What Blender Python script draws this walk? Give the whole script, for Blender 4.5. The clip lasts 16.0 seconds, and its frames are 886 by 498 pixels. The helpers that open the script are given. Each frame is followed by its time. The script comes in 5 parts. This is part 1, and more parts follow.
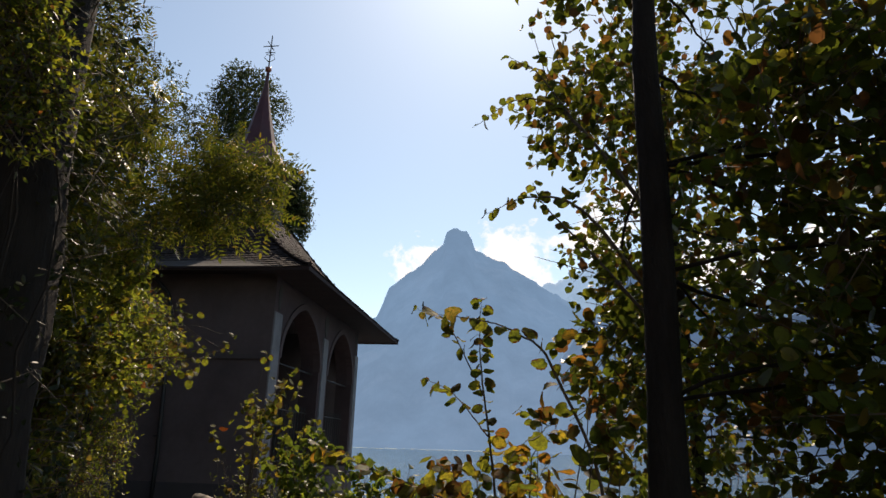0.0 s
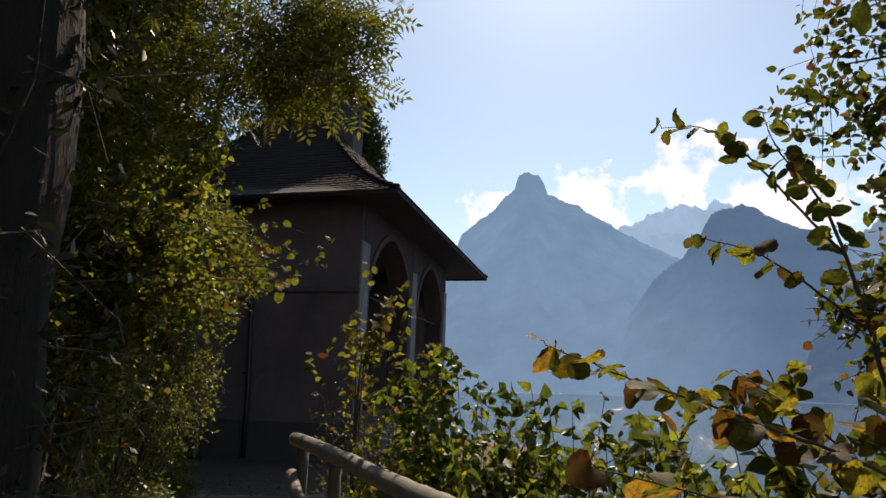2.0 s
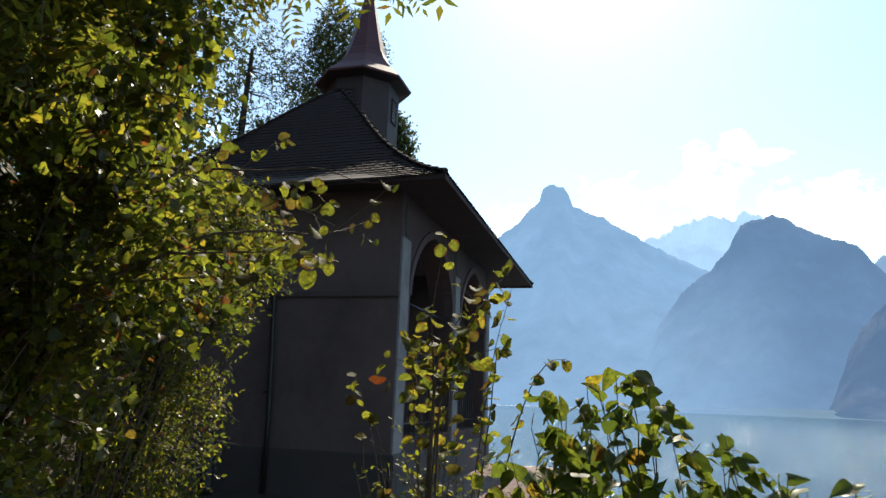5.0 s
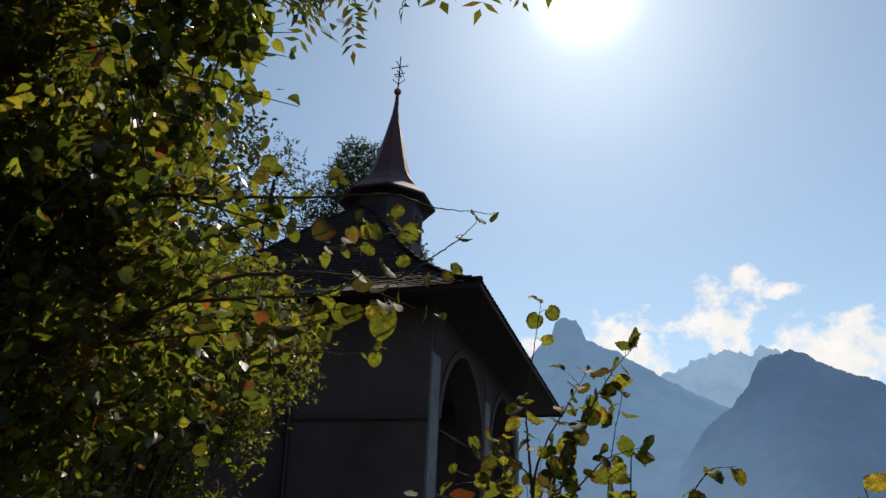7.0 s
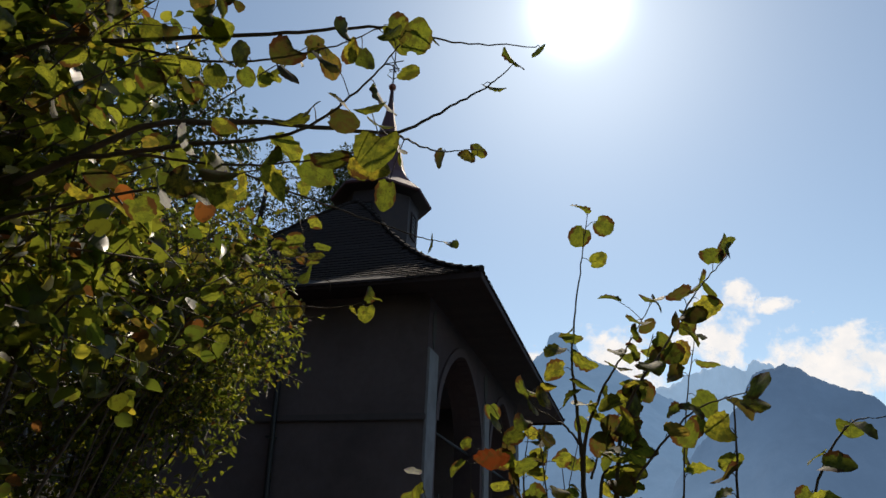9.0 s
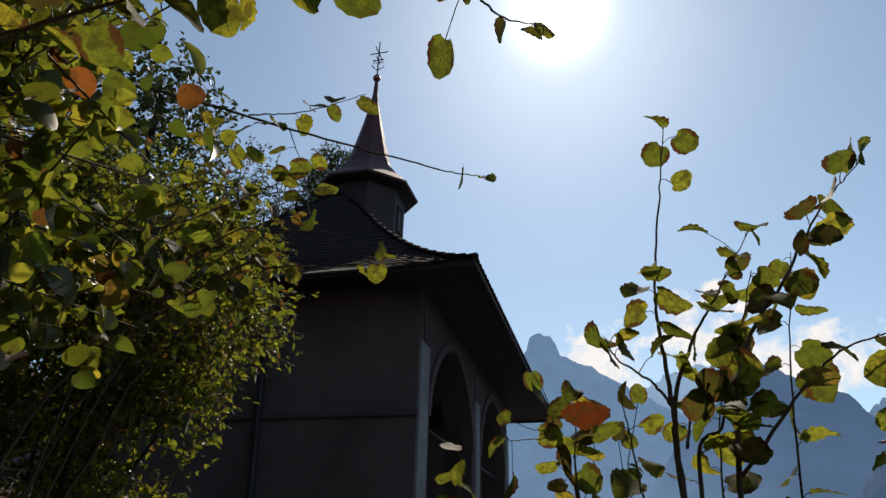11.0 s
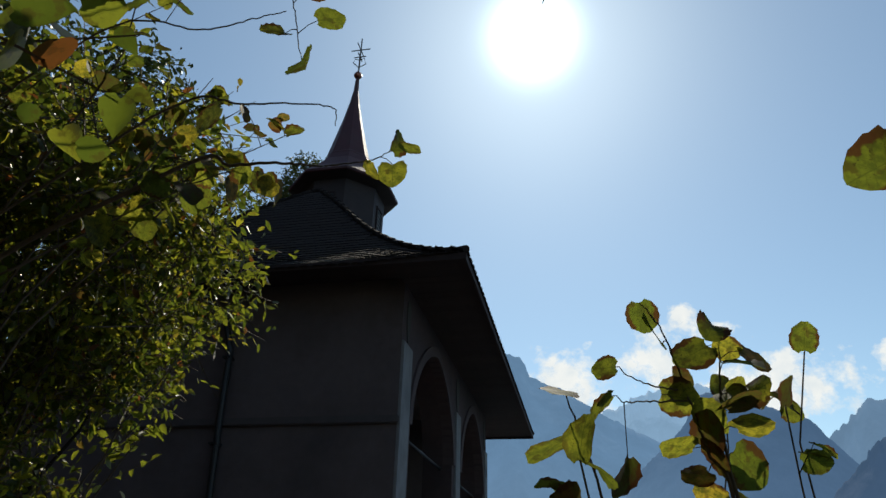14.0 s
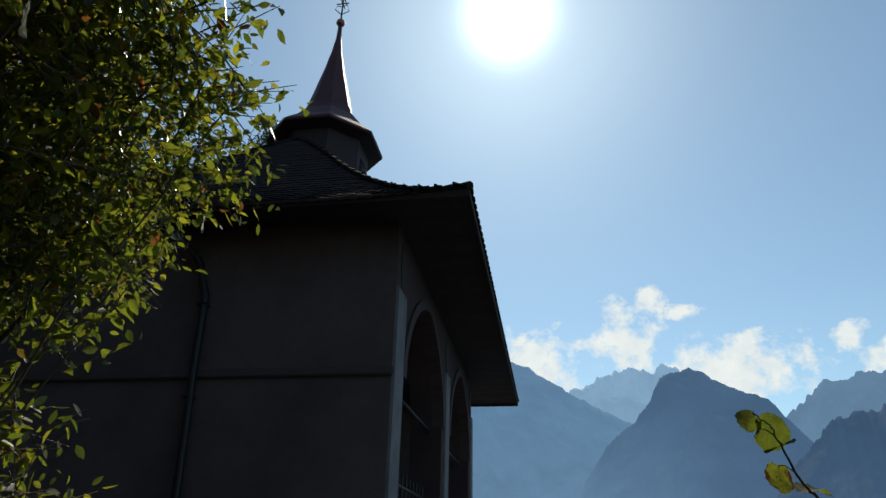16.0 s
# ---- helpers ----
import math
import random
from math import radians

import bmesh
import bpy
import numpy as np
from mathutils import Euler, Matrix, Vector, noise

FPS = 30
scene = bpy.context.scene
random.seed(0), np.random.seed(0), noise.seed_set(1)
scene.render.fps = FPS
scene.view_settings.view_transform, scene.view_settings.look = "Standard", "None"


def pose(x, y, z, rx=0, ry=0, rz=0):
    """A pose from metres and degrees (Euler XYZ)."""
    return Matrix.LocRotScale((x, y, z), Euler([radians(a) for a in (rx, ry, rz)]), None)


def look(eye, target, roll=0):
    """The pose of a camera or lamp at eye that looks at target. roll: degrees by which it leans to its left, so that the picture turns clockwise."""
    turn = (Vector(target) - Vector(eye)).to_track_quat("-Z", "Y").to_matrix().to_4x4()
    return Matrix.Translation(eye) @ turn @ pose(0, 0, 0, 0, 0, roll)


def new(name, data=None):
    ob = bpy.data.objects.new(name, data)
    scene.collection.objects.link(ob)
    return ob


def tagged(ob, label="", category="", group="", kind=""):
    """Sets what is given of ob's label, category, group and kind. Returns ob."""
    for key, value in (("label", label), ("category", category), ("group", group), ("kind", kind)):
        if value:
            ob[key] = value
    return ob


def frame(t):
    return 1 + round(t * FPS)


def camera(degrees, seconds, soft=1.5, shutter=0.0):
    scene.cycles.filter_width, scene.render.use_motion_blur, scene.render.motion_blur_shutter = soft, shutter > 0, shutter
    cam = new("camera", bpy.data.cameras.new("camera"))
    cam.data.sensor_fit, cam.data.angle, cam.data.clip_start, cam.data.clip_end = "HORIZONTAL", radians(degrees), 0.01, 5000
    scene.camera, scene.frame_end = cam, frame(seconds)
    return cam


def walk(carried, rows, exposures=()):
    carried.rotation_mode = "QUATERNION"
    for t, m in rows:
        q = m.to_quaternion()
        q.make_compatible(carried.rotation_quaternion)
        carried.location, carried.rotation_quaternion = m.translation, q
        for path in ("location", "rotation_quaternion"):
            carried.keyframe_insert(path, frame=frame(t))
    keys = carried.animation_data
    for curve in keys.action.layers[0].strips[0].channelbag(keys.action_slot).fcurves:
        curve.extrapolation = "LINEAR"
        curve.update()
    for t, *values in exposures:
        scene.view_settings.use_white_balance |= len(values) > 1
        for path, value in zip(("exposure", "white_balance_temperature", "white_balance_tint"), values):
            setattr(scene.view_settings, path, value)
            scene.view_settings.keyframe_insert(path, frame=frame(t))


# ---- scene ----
cam = camera(68.4, 16.0)
PATH = [
    (0, (5.362, -13.431, 1.566), (5.121, -11.533, 2.148), 1.8),
    (0.5, (5.145, -13.081, 1.515), (4.878, -11.186, 2.097), 1.9),
    (1, (4.965, -12.722, 1.473), (4.622, -10.832, 2.029), 2.1),
    (1.5, (4.776, -12.376, 1.477), (4.358, -10.485, 1.976), 2.2),
    (2, (4.581, -11.98, 1.454), (4.121, -10.079, 1.87), 1.8),
    (2.5, (4.453, -11.659, 1.409), (3.975, -9.749, 1.763), 1.6),
    (3, (4.318, -11.349, 1.368), (3.819, -9.423, 1.575), 1.5),
    (3.5, (4.156, -10.983, 1.41), (3.652, -9.053, 1.553), 1.7),
    (4, (3.977, -10.722, 1.44), (3.46, -8.795, 1.583), 1.6),
    (4.5, (3.813, -10.537, 1.485), (3.287, -8.615, 1.662), 1.8),
    (5, (3.634, -10.172, 1.586), (3.102, -8.298, 2.038), 2.1),
    (5.2, (3.576, -10.07, 1.592), (3.041, -8.239, 2.193), 2.1),
    (7.5, (2.951, -9.198, 1.494), (2.4, -7.471, 2.34), 2.8),
    (8, (2.848, -8.967, 1.491), (2.289, -7.252, 2.355), 2.8),
    (8.5, (2.786, -8.798, 1.468), (2.243, -7.083, 2.343), 2.5),
    (9, (2.797, -8.677, 1.449), (2.274, -6.956, 2.323), 2.7),
    (9.5, (2.787, -8.67, 1.413), (2.268, -6.947, 2.287), 2.7),
    (10, (2.71, -8.599, 1.403), (2.207, -6.871, 2.275), 2.3),
    (12.5, (2.375, -7.807, 1.49), (1.966, -6.085, 2.42), 2.0),
    (13, (2.364, -7.701, 1.478), (1.968, -5.986, 2.426), 2.4),
    (13.5, (2.275, -7.603, 1.454), (1.883, -5.884, 2.399), 2.1),
    (14, (2.144, -7.547, 1.462), (1.767, -5.82, 2.398), 1.8),
    (14.5, (1.998, -7.326, 1.477), (1.638, -5.595, 2.412), 2.0),
    (15, (1.835, -7.184, 1.455), (1.501, -5.45, 2.393), 1.8),
    (15.5, (1.722, -6.998, 1.446), (1.422, -5.257, 2.384), 1.7),
    (16, (1.663, -6.771, 1.362), (1.368, -5.0, 2.244), 1.4),
]
walk(cam, [(t, look(eye, target, roll)) for t, eye, target, roll in PATH],
     exposures=[(0, 0.30, 8150, 18), (1.6, 0.28, 8150, 18), (2.4, 0.30, 8150, 18), (3.5, 0.82, 8000, 17), (4.5, 1.12, 7800, 15), (5.2, 0.82, 7350, 9), (7.3, -0.03, 7450, 13), (10, -0.02, 7500, 14), (12.5, -0.06, 7300, 11), (13.5, -0.08, 7150, 8), (14.5, -0.1, 7050, 6), (16, -0.14, 6950, 4)])

# ---- world, sun, exposure ----
SUN_AZ, SUN_EL = radians(-2.4), radians(45.8)
SUN_DIR = Vector((math.sin(SUN_AZ) * math.cos(SUN_EL), math.cos(SUN_AZ) * math.cos(SUN_EL), math.sin(SUN_EL)))


def link(nt, a, b):
    nt.links.new(a, b)


def node(nt, kind, **inputs):
    n = nt.nodes.new(kind)
    for key, value in inputs.items():
        n.inputs[key.replace("_", " ")].default_value = value
    return n


def calc(nt, op, a, b=0.0, c=None, clamp=False):
    n = nt.nodes.new("ShaderNodeMath")
    n.operation, n.use_clamp = op, clamp
    for i, v in enumerate((a, b) if c is None else (a, b, c)):
        if isinstance(v, (int, float)):
            n.inputs[i].default_value = v
        else:
            nt.links.new(v, n.inputs[i])
    return n.outputs[0]


def mix(nt, fac, a, b, blend="MIX"):
    n = nt.nodes.new("ShaderNodeMix")
    n.data_type, n.blend_type = "RGBA", blend
    for slot, v in ((0, fac), (6, a), (7, b)):
        if isinstance(v, (int, float)):
            n.inputs[slot].default_value = v
        elif isinstance(v, tuple):
            n.inputs[slot].default_value = (*v, 1)
        else:
            nt.links.new(v, n.inputs[slot])
    return n.outputs[2]


def noise_tex(nt, vec, scale, detail=4, rough=0.55, out=0):
    n = node(nt, "ShaderNodeTexNoise", Scale=scale, Detail=detail, Roughness=rough)
    if vec is not None:
        nt.links.new(vec, n.inputs["Vector"])
    return n.outputs[out]


def ramp(nt, fac, stops):
    n = nt.nodes.new("ShaderNodeValToRGB")
    el = n.color_ramp.elements
    while len(el) < len(stops):
        el.new(0.5)
    for e, (p, c) in zip(el, stops):
        e.position, e.color = p, (*c, 1) if isinstance(c, tuple) else (c, c, c, 1)
    nt.links.new(fac, n.inputs[0])
    return n.outputs[0]


def make_world():
    w = bpy.data.worlds.new("sky")
    scene.world = w
    w.use_nodes = True
    nt = w.node_tree
    nt.nodes.clear()
    sky = nt.nodes.new("ShaderNodeTexSky")
    sky.sky_type, sky.sun_disc = "NISHITA", False
    sky.sun_elevation, sky.sun_rotation = SUN_EL, SUN_AZ
    sky.altitude, sky.air_density, sky.dust_density, sky.ozone_density = 450, 1.0, 0.25, 0.5
    # bright aureole of the hazy air round the sun
    tc = nt.nodes.new("ShaderNodeTexCoord")
    dot = nt.nodes.new("ShaderNodeVectorMath")
    dot.operation = "DOT_PRODUCT"
    link(nt, tc.outputs["Generated"], dot.inputs[0])
    dot.inputs[1].default_value = SUN_DIR
    d = calc(nt, "MAXIMUM", dot.outputs["Value"], 0.0)
    core = calc(nt, "MULTIPLY", calc(nt, "POWER", d, 1000.0), 24.0)
    halo = calc(nt, "MULTIPLY", calc(nt, "POWER", d, 60.0), 1.7)
    wide = calc(nt, "MULTIPLY", calc(nt, "POWER", d, 9.0), 0.9)
    glow = calc(nt, "ADD", calc(nt, "ADD", core, halo), wide)
    tint = nt.nodes.new("ShaderNodeVectorMath")
    tint.operation = "SCALE"
    tint.inputs[0].default_value = (0.78, 0.99, 1.14)
    link(nt, glow, tint.inputs["Scale"])
    add = nt.nodes.new("ShaderNodeVectorMath")
    add.operation = "ADD"
    link(nt, mix(nt, 1.0, sky.outputs[0], (0.90, 1.02, 1.03), "MULTIPLY"), add.inputs[0])
    link(nt, tint.outputs[0], add.inputs[1])
    bg = node(nt, "ShaderNodeBackground", Strength=0.13)
    link(nt, add.outputs[0], bg.inputs[0])
    out = nt.nodes.new("ShaderNodeOutputWorld")
    link(nt, bg.outputs[0], out.inputs[0])


make_world()
sun_data = bpy.data.lights.new("sun", "SUN")
sun_data.energy, sun_data.angle, sun_data.color = 4.0, radians(0.53), (1.0, 0.95, 0.86)
sun = new("sun", sun_data)
sun.matrix_world = look(SUN_DIR * 60, (0, 0, 0))


# ---- materials ----
def material(name):
    m = bpy.data.materials.new(name)
    m.use_nodes = True
    nt = m.node_tree
    nt.nodes.clear()
    out = nt.nodes.new("ShaderNodeOutputMaterial")
    return m, nt, out


def coords(nt, kind="Object"):
    return nt.nodes.new("ShaderNodeTexCoord").outputs[kind]


def world_pos(nt):
    return nt.nodes.new("ShaderNodeNewGeometry").outputs["Position"]


def bump(nt, height, strength=0.3, distance=0.02):
    n = node(nt, "ShaderNodeBump", Strength=strength, Distance=distance)
    link(nt, height, n.inputs["Height"])
    return n.outputs[0]


def surface(name, low, high, scale, rough=0.85, stain=None, stain_scale=0.8, stain_amount=0.5, bump_scale=60.0,
            bump_strength=0.3, bump_distance=0.01, metal=0.0, per_object=0.0, stretch=(1, 1, 1), spec=0.5):
    """A matt surface with grain, larger stains and fine relief."""
    m, nt, out = material(name)
    p = world_pos(nt)
    if stretch != (1, 1, 1):
        mp = nt.nodes.new("ShaderNodeMapping")
        mp.inputs["Scale"].default_value = stretch
        link(nt, p, mp.inputs[0])
        p = mp.outputs[0]
    col = mix(nt, noise_tex(nt, p, scale, 6, 0.65), low, high)
    if stain:
        f = ramp(nt, noise_tex(nt, p, stain_scale, 5, 0.6), [(0.42, 0.0), (0.68, stain_amount)])
        col = mix(nt, f, col, stain)
    if per_object:
        r = nt.nodes.new("ShaderNodeObjectInfo").outputs["Random"]
        col = mix(nt, calc(nt, "MULTIPLY", r, per_object), col, (low[0] * 0.4, low[1] * 0.4, low[2] * 0.4))
    b = node(nt, "ShaderNodeBsdfPrincipled", Roughness=rough, Metallic=metal)
    link(nt, col, b.inputs["Base Color"])
    b.inputs["Specular IOR Level"].default_value = spec
    link(nt, bump(nt, noise_tex(nt, p, bump_scale, 5, 0.7), bump_strength, bump_distance), b.inputs["Normal"])
    link(nt, b.outputs[0], out.inputs[0])
    return m


def leaf_material(name, stops, translucent=0.55, spots=0.5, single=False, gloss=0.45, shine=0.3):
    """Leaf blade: light passes through it; colour differs leaf by leaf, with brown spots."""
    m, nt, out = material(name)
    if single:
        r = nt.nodes.new("ShaderNodeObjectInfo").outputs["Random"]
    else:
        r = nt.nodes.new("ShaderNodeNewGeometry").outputs["Random Per Island"]
    col = ramp(nt, r, stops)
    p = world_pos(nt)
    f = ramp(nt, noise_tex(nt, p, 38.0, 3, 0.6), [(0.53, 0.0), (0.61, spots)])
    col = mix(nt, f, col, (0.075, 0.035, 0.012))
    col = mix(nt, calc(nt, "MULTIPLY", noise_tex(nt, p, 120.0, 2), 0.3), col, (0.03, 0.06, 0.01))
    if single:
        # midrib and side veins
        sep = nt.nodes.new("ShaderNodeSeparateXYZ")
        link(nt, coords(nt), sep.inputs[0])
        ax = calc(nt, "ABSOLUTE", sep.outputs[0])
        saw = calc(nt, "FRACT", calc(nt, "MULTIPLY", calc(nt, "SUBTRACT", sep.outputs[1], calc(nt, "MULTIPLY", ax, 0.75)), 7.5))
        side = calc(nt, "LESS_THAN", calc(nt, "ABSOLUTE", calc(nt, "SUBTRACT", saw, 0.5)), 0.04)
        rib = calc(nt, "MAXIMUM", calc(nt, "LESS_THAN", ax, 0.013), calc(nt, "MULTIPLY", side, 0.6))
        col = mix(nt, calc(nt, "MULTIPLY", rib, 0.55), col, (0.07, 0.085, 0.012))
        # small dark pinpricks, and a cloudy fade between the veins
        col = mix(nt, ramp(nt, noise_tex(nt, p, 210.0, 3, 0.7), [(0.60, 0.0), (0.66, 0.9)]), col, (0.045, 0.025, 0.01))
        col = mix(nt, ramp(nt, noise_tex(nt, p, 55.0, 4, 0.7), [(0.40, 0.0), (0.62, 0.8)]), col, (0.075, 0.095, 0.014))
        rim = ramp(nt, calc(nt, "ADD", ax, calc(nt, "MULTIPLY", noise_tex(nt, p, 60.0, 3), 0.5)), [(0.57, 0.0), (0.64, 0.92)])
        col = mix(nt, calc(nt, "MULTIPLY", rim, ramp(nt, calc(nt, "FRACT", calc(nt, "MULTIPLY", r, 17.0)), [(0.25, 0.0), (0.5, 1.0)])), col, (0.085, 0.032, 0.012))
    b = node(nt, "ShaderNodeBsdfPrincipled", Roughness=gloss)
    b.inputs["Specular IOR Level"].default_value = shine
    link(nt, mix(nt, 1.0, col, (0.55, 0.58, 0.60), "MULTIPLY"), b.inputs["Base Color"])
    t = nt.nodes.new("ShaderNodeBsdfTranslucent")
    link(nt, col, t.inputs["Color"])
    ms = nt.nodes.new("ShaderNodeMixShader")
    ms.inputs[0].default_value = translucent
    link(nt, b.outputs[0], ms.inputs[1])
    link(nt, t.outputs[0], ms.inputs[2])
    link(nt, ms.outputs[0], out.inputs[0])
    return m


GREEN, LIME, YELLOW = (0.135, 0.170, 0.018), (0.28, 0.29, 0.028), (0.56, 0.43, 0.04)
DARK_GREEN, BROWN, ORANGE = (0.070, 0.100, 0.012), (0.15, 0.065, 0.02), (0.36, 0.10, 0.02)
M_hazel = leaf_material("hazel_leaf", [(0.0, DARK_GREEN), (0.35, GREEN), (0.65, LIME), (0.85, (0.36, 0.38, 0.04)), (0.93, YELLOW), (0.97, BROWN), (1.0, ORANGE)], translucent=0.62, shine=0.6, gloss=0.40)
M_hazel_one = leaf_material("hazel_leaf_near", [(0.0, GREEN), (0.35, LIME), (0.64, (0.38, 0.37, 0.035)), (0.78, YELLOW), (0.84, (0.34, 0.20, 0.04)), (0.87, (0.08, 0.045, 0.015)), (0.96, (0.13, 0.075, 0.02)), (1.0, (0.24, 0.09, 0.02))], single=True, spots=0.7, translucent=0.66, gloss=0.62)
M_autumn_one = leaf_material("autumn_leaf_near", [(0.0, GREEN), (0.3, LIME), (0.55, YELLOW), (0.75, (0.50, 0.20, 0.025)), (0.9, ORANGE), (1.0, BROWN)], single=True, spots=0.6, translucent=0.66, gloss=0.62)
M_bush = leaf_material("bush_leaf", [(0.0, DARK_GREEN), (0.4, GREEN), (0.70, (0.29, 0.31, 0.025)), (0.92, (0.45, 0.40, 0.035)), (0.97, BROWN), (1.0, ORANGE)], translucent=0.66, shine=0.65, gloss=0.38)
M_dark_leaf = leaf_material("tree_leaf", [(0.0, DARK_GREEN), (0.4, GREEN), (0.75, (0.26, 0.26, 0.022)), (0.9, (0.24, 0.11, 0.02)), (1.0, (0.22, 0.08, 0.03))], translucent=0.46, shine=0.25, gloss=0.45)
M_ash_leaf = leaf_material("ash_leaf", [(0.0, DARK_GREEN), (0.5, (0.16, 0.17, 0.018)), (0.85, (0.25, 0.23, 0.024)), (1.0, (0.24, 0.14, 0.024))], translucent=0.55, spots=0.2, shine=0.3)
M_dogwood_one = leaf_material("dogwood_leaf", [(0.0, (0.06, 0.10, 0.015)), (0.35, (0.14, 0.21, 0.022)), (0.85, (0.32, 0.36, 0.035)), (0.97, YELLOW), (1.0, ORANGE)], single=True, spots=0.25, translucent=0.6, shine=0.35, gloss=0.42)
M_dogwood = leaf_material("dogwood_leaf_mass", [(0.0, (0.06, 0.10, 0.015)), (0.4, (0.14, 0.21, 0.022)), (0.9, (0.32, 0.36, 0.035)), (1.0, YELLOW)], spots=0.25, translucent=0.6, shine=0.35, gloss=0.42)
M_ivy = leaf_material("ivy_leaf", [(0.0, (0.018, 0.03, 0.008)), (0.7, (0.035, 0.05, 0.012)), (1.0, (0.07, 0.07, 0.02))], translucent=0.15, spots=0.3, shine=0.25)
M_far_leaf = leaf_material("far_leaf", [(0.0, (0.035, 0.055, 0.015)), (0.6, (0.07, 0.095, 0.02)), (1.0, (0.14, 0.14, 0.03))], translucent=0.3, spots=0.0)
M_herb = leaf_material("herb_leaf", [(0.0, (0.10, 0.13, 0.03)), (0.5, (0.20, 0.24, 0.05)), (0.8, (0.32, 0.32, 0.09)), (0.93, (0.42, 0.36, 0.16)), (1.0, BROWN)], translucent=0.45, shine=0.55, gloss=0.4)
M_litter = leaf_material("dry_leaf", [(0.0, (0.20, 0.10, 0.05)), (0.5, (0.30, 0.15, 0.06)), (0.85, (0.34, 0.17, 0.08)), (1.0, (0.42, 0.27, 0.10))], translucent=0.1, gloss=0.9)
M_bark = surface("bark", (0.012, 0.009, 0.008), (0.045, 0.036, 0.030), 18.0, 0.9, spec=0.2, bump_scale=30, bump_strength=0.8, bump_distance=0.03, stretch=(1, 1, 0.25))
M_twig = surface("twig_bark", (0.05, 0.035, 0.025), (0.13, 0.09, 0.06), 40.0, 0.8)
M_rail = surface("weathered_log", (0.13, 0.105, 0.085), (0.29, 0.25, 0.205), 14.0, 0.75, stain=(0.085, 0.08, 0.05), stain_scale=5.0, stain_amount=0.7, bump_scale=45, bump_strength=0.5)
M_plaster = surface("grey_plaster", (0.112, 0.084, 0.084), (0.160, 0.122, 0.122), 9.0, 0.95, stain=(0.074, 0.057, 0.058), stain_scale=0.7, stain_amount=0.75, spec=0.2, bump_scale=70, bump_strength=0.25)
M_stone = surface("pale_stone", (0.17, 0.165, 0.172), (0.25, 0.245, 0.255), 7.0, 0.9, spec=0.2, stain=(0.10, 0.095, 0.10), stain_scale=1.6, stain_amount=0.6, bump_scale=50)
M_plinth = surface("dark_plinth", (0.052, 0.042, 0.044), (0.088, 0.073, 0.073), 6.0, 0.95, stain=(0.05, 0.045, 0.042), stain_scale=1.5, bump_scale=40, bump_strength=0.5)
# brown wash, set darker to offset the sky light this side catches
M_facade = surface("darkened_brown_wash", (0.062, 0.040, 0.042), (0.095, 0.064, 0.066), 8.0, 0.95, stain=(0.045, 0.033, 0.034), stain_scale=0.9, stain_amount=0.7, bump_scale=70, bump_strength=0.25, spec=0.2)
M_band = surface("string_course_stone", (0.070, 0.055, 0.056), (0.105, 0.084, 0.084), 8.0, 0.9)
# arch ring toned down to go with the darkened facade
M_trim = surface("darkened_arch_stone", (0.066, 0.045, 0.047), (0.10, 0.070, 0.072), 7.0, 0.9, spec=0.2)
M_tile = surface("roof_tile", (0.021, 0.0145, 0.0135), (0.048, 0.032, 0.028), 20.0, 0.9, stain=(0.024, 0.019, 0.018), stain_scale=2.0, per_object=0.5, spec=0.15)
M_roofdeck = surface("roof_deck", (0.03, 0.025, 0.022), (0.06, 0.05, 0.045), 10.0, 0.9)
M_soffit = surface("soffit_boards", (0.034, 0.022, 0.022), (0.060, 0.040, 0.039), 10.0, 0.85, stretch=(1, 0.2, 1), per_object=0.2, spec=0.2)
M_spire = surface("painted_sheet_metal", (0.060, 0.017, 0.022), (0.092, 0.027, 0.034), 5.0, 0.6, spec=0.35, stain=(0.08, 0.045, 0.045), stain_scale=1.5, bump_scale=8, bump_strength=0.1, metal=0.0)
# spire metal recoloured near black for the shade below the turret eave
M_turret = surface("shaded_turret_cladding", (0.022, 0.013, 0.014), (0.042, 0.023, 0.024), 6.0, 0.7)
M_post = surface("weathered_post", (0.09, 0.075, 0.058), (0.19, 0.16, 0.125), 16.0, 0.85, stain=(0.06, 0.055, 0.04), stain_scale=4.0, bump_scale=45, bump_strength=0.5)
M_iron = surface("dark_iron", (0.025, 0.025, 0.028), (0.05, 0.05, 0.05), 30.0, 0.5, metal=0.6)
M_copper = surface("red_copper_ball", (0.22, 0.08, 0.06), (0.32, 0.12, 0.09), 8.0, 0.35, metal=0.8)
M_inside = surface("painted_inner_wall", (0.11, 0.085, 0.085), (0.17, 0.13, 0.13), 3.0, 0.9)


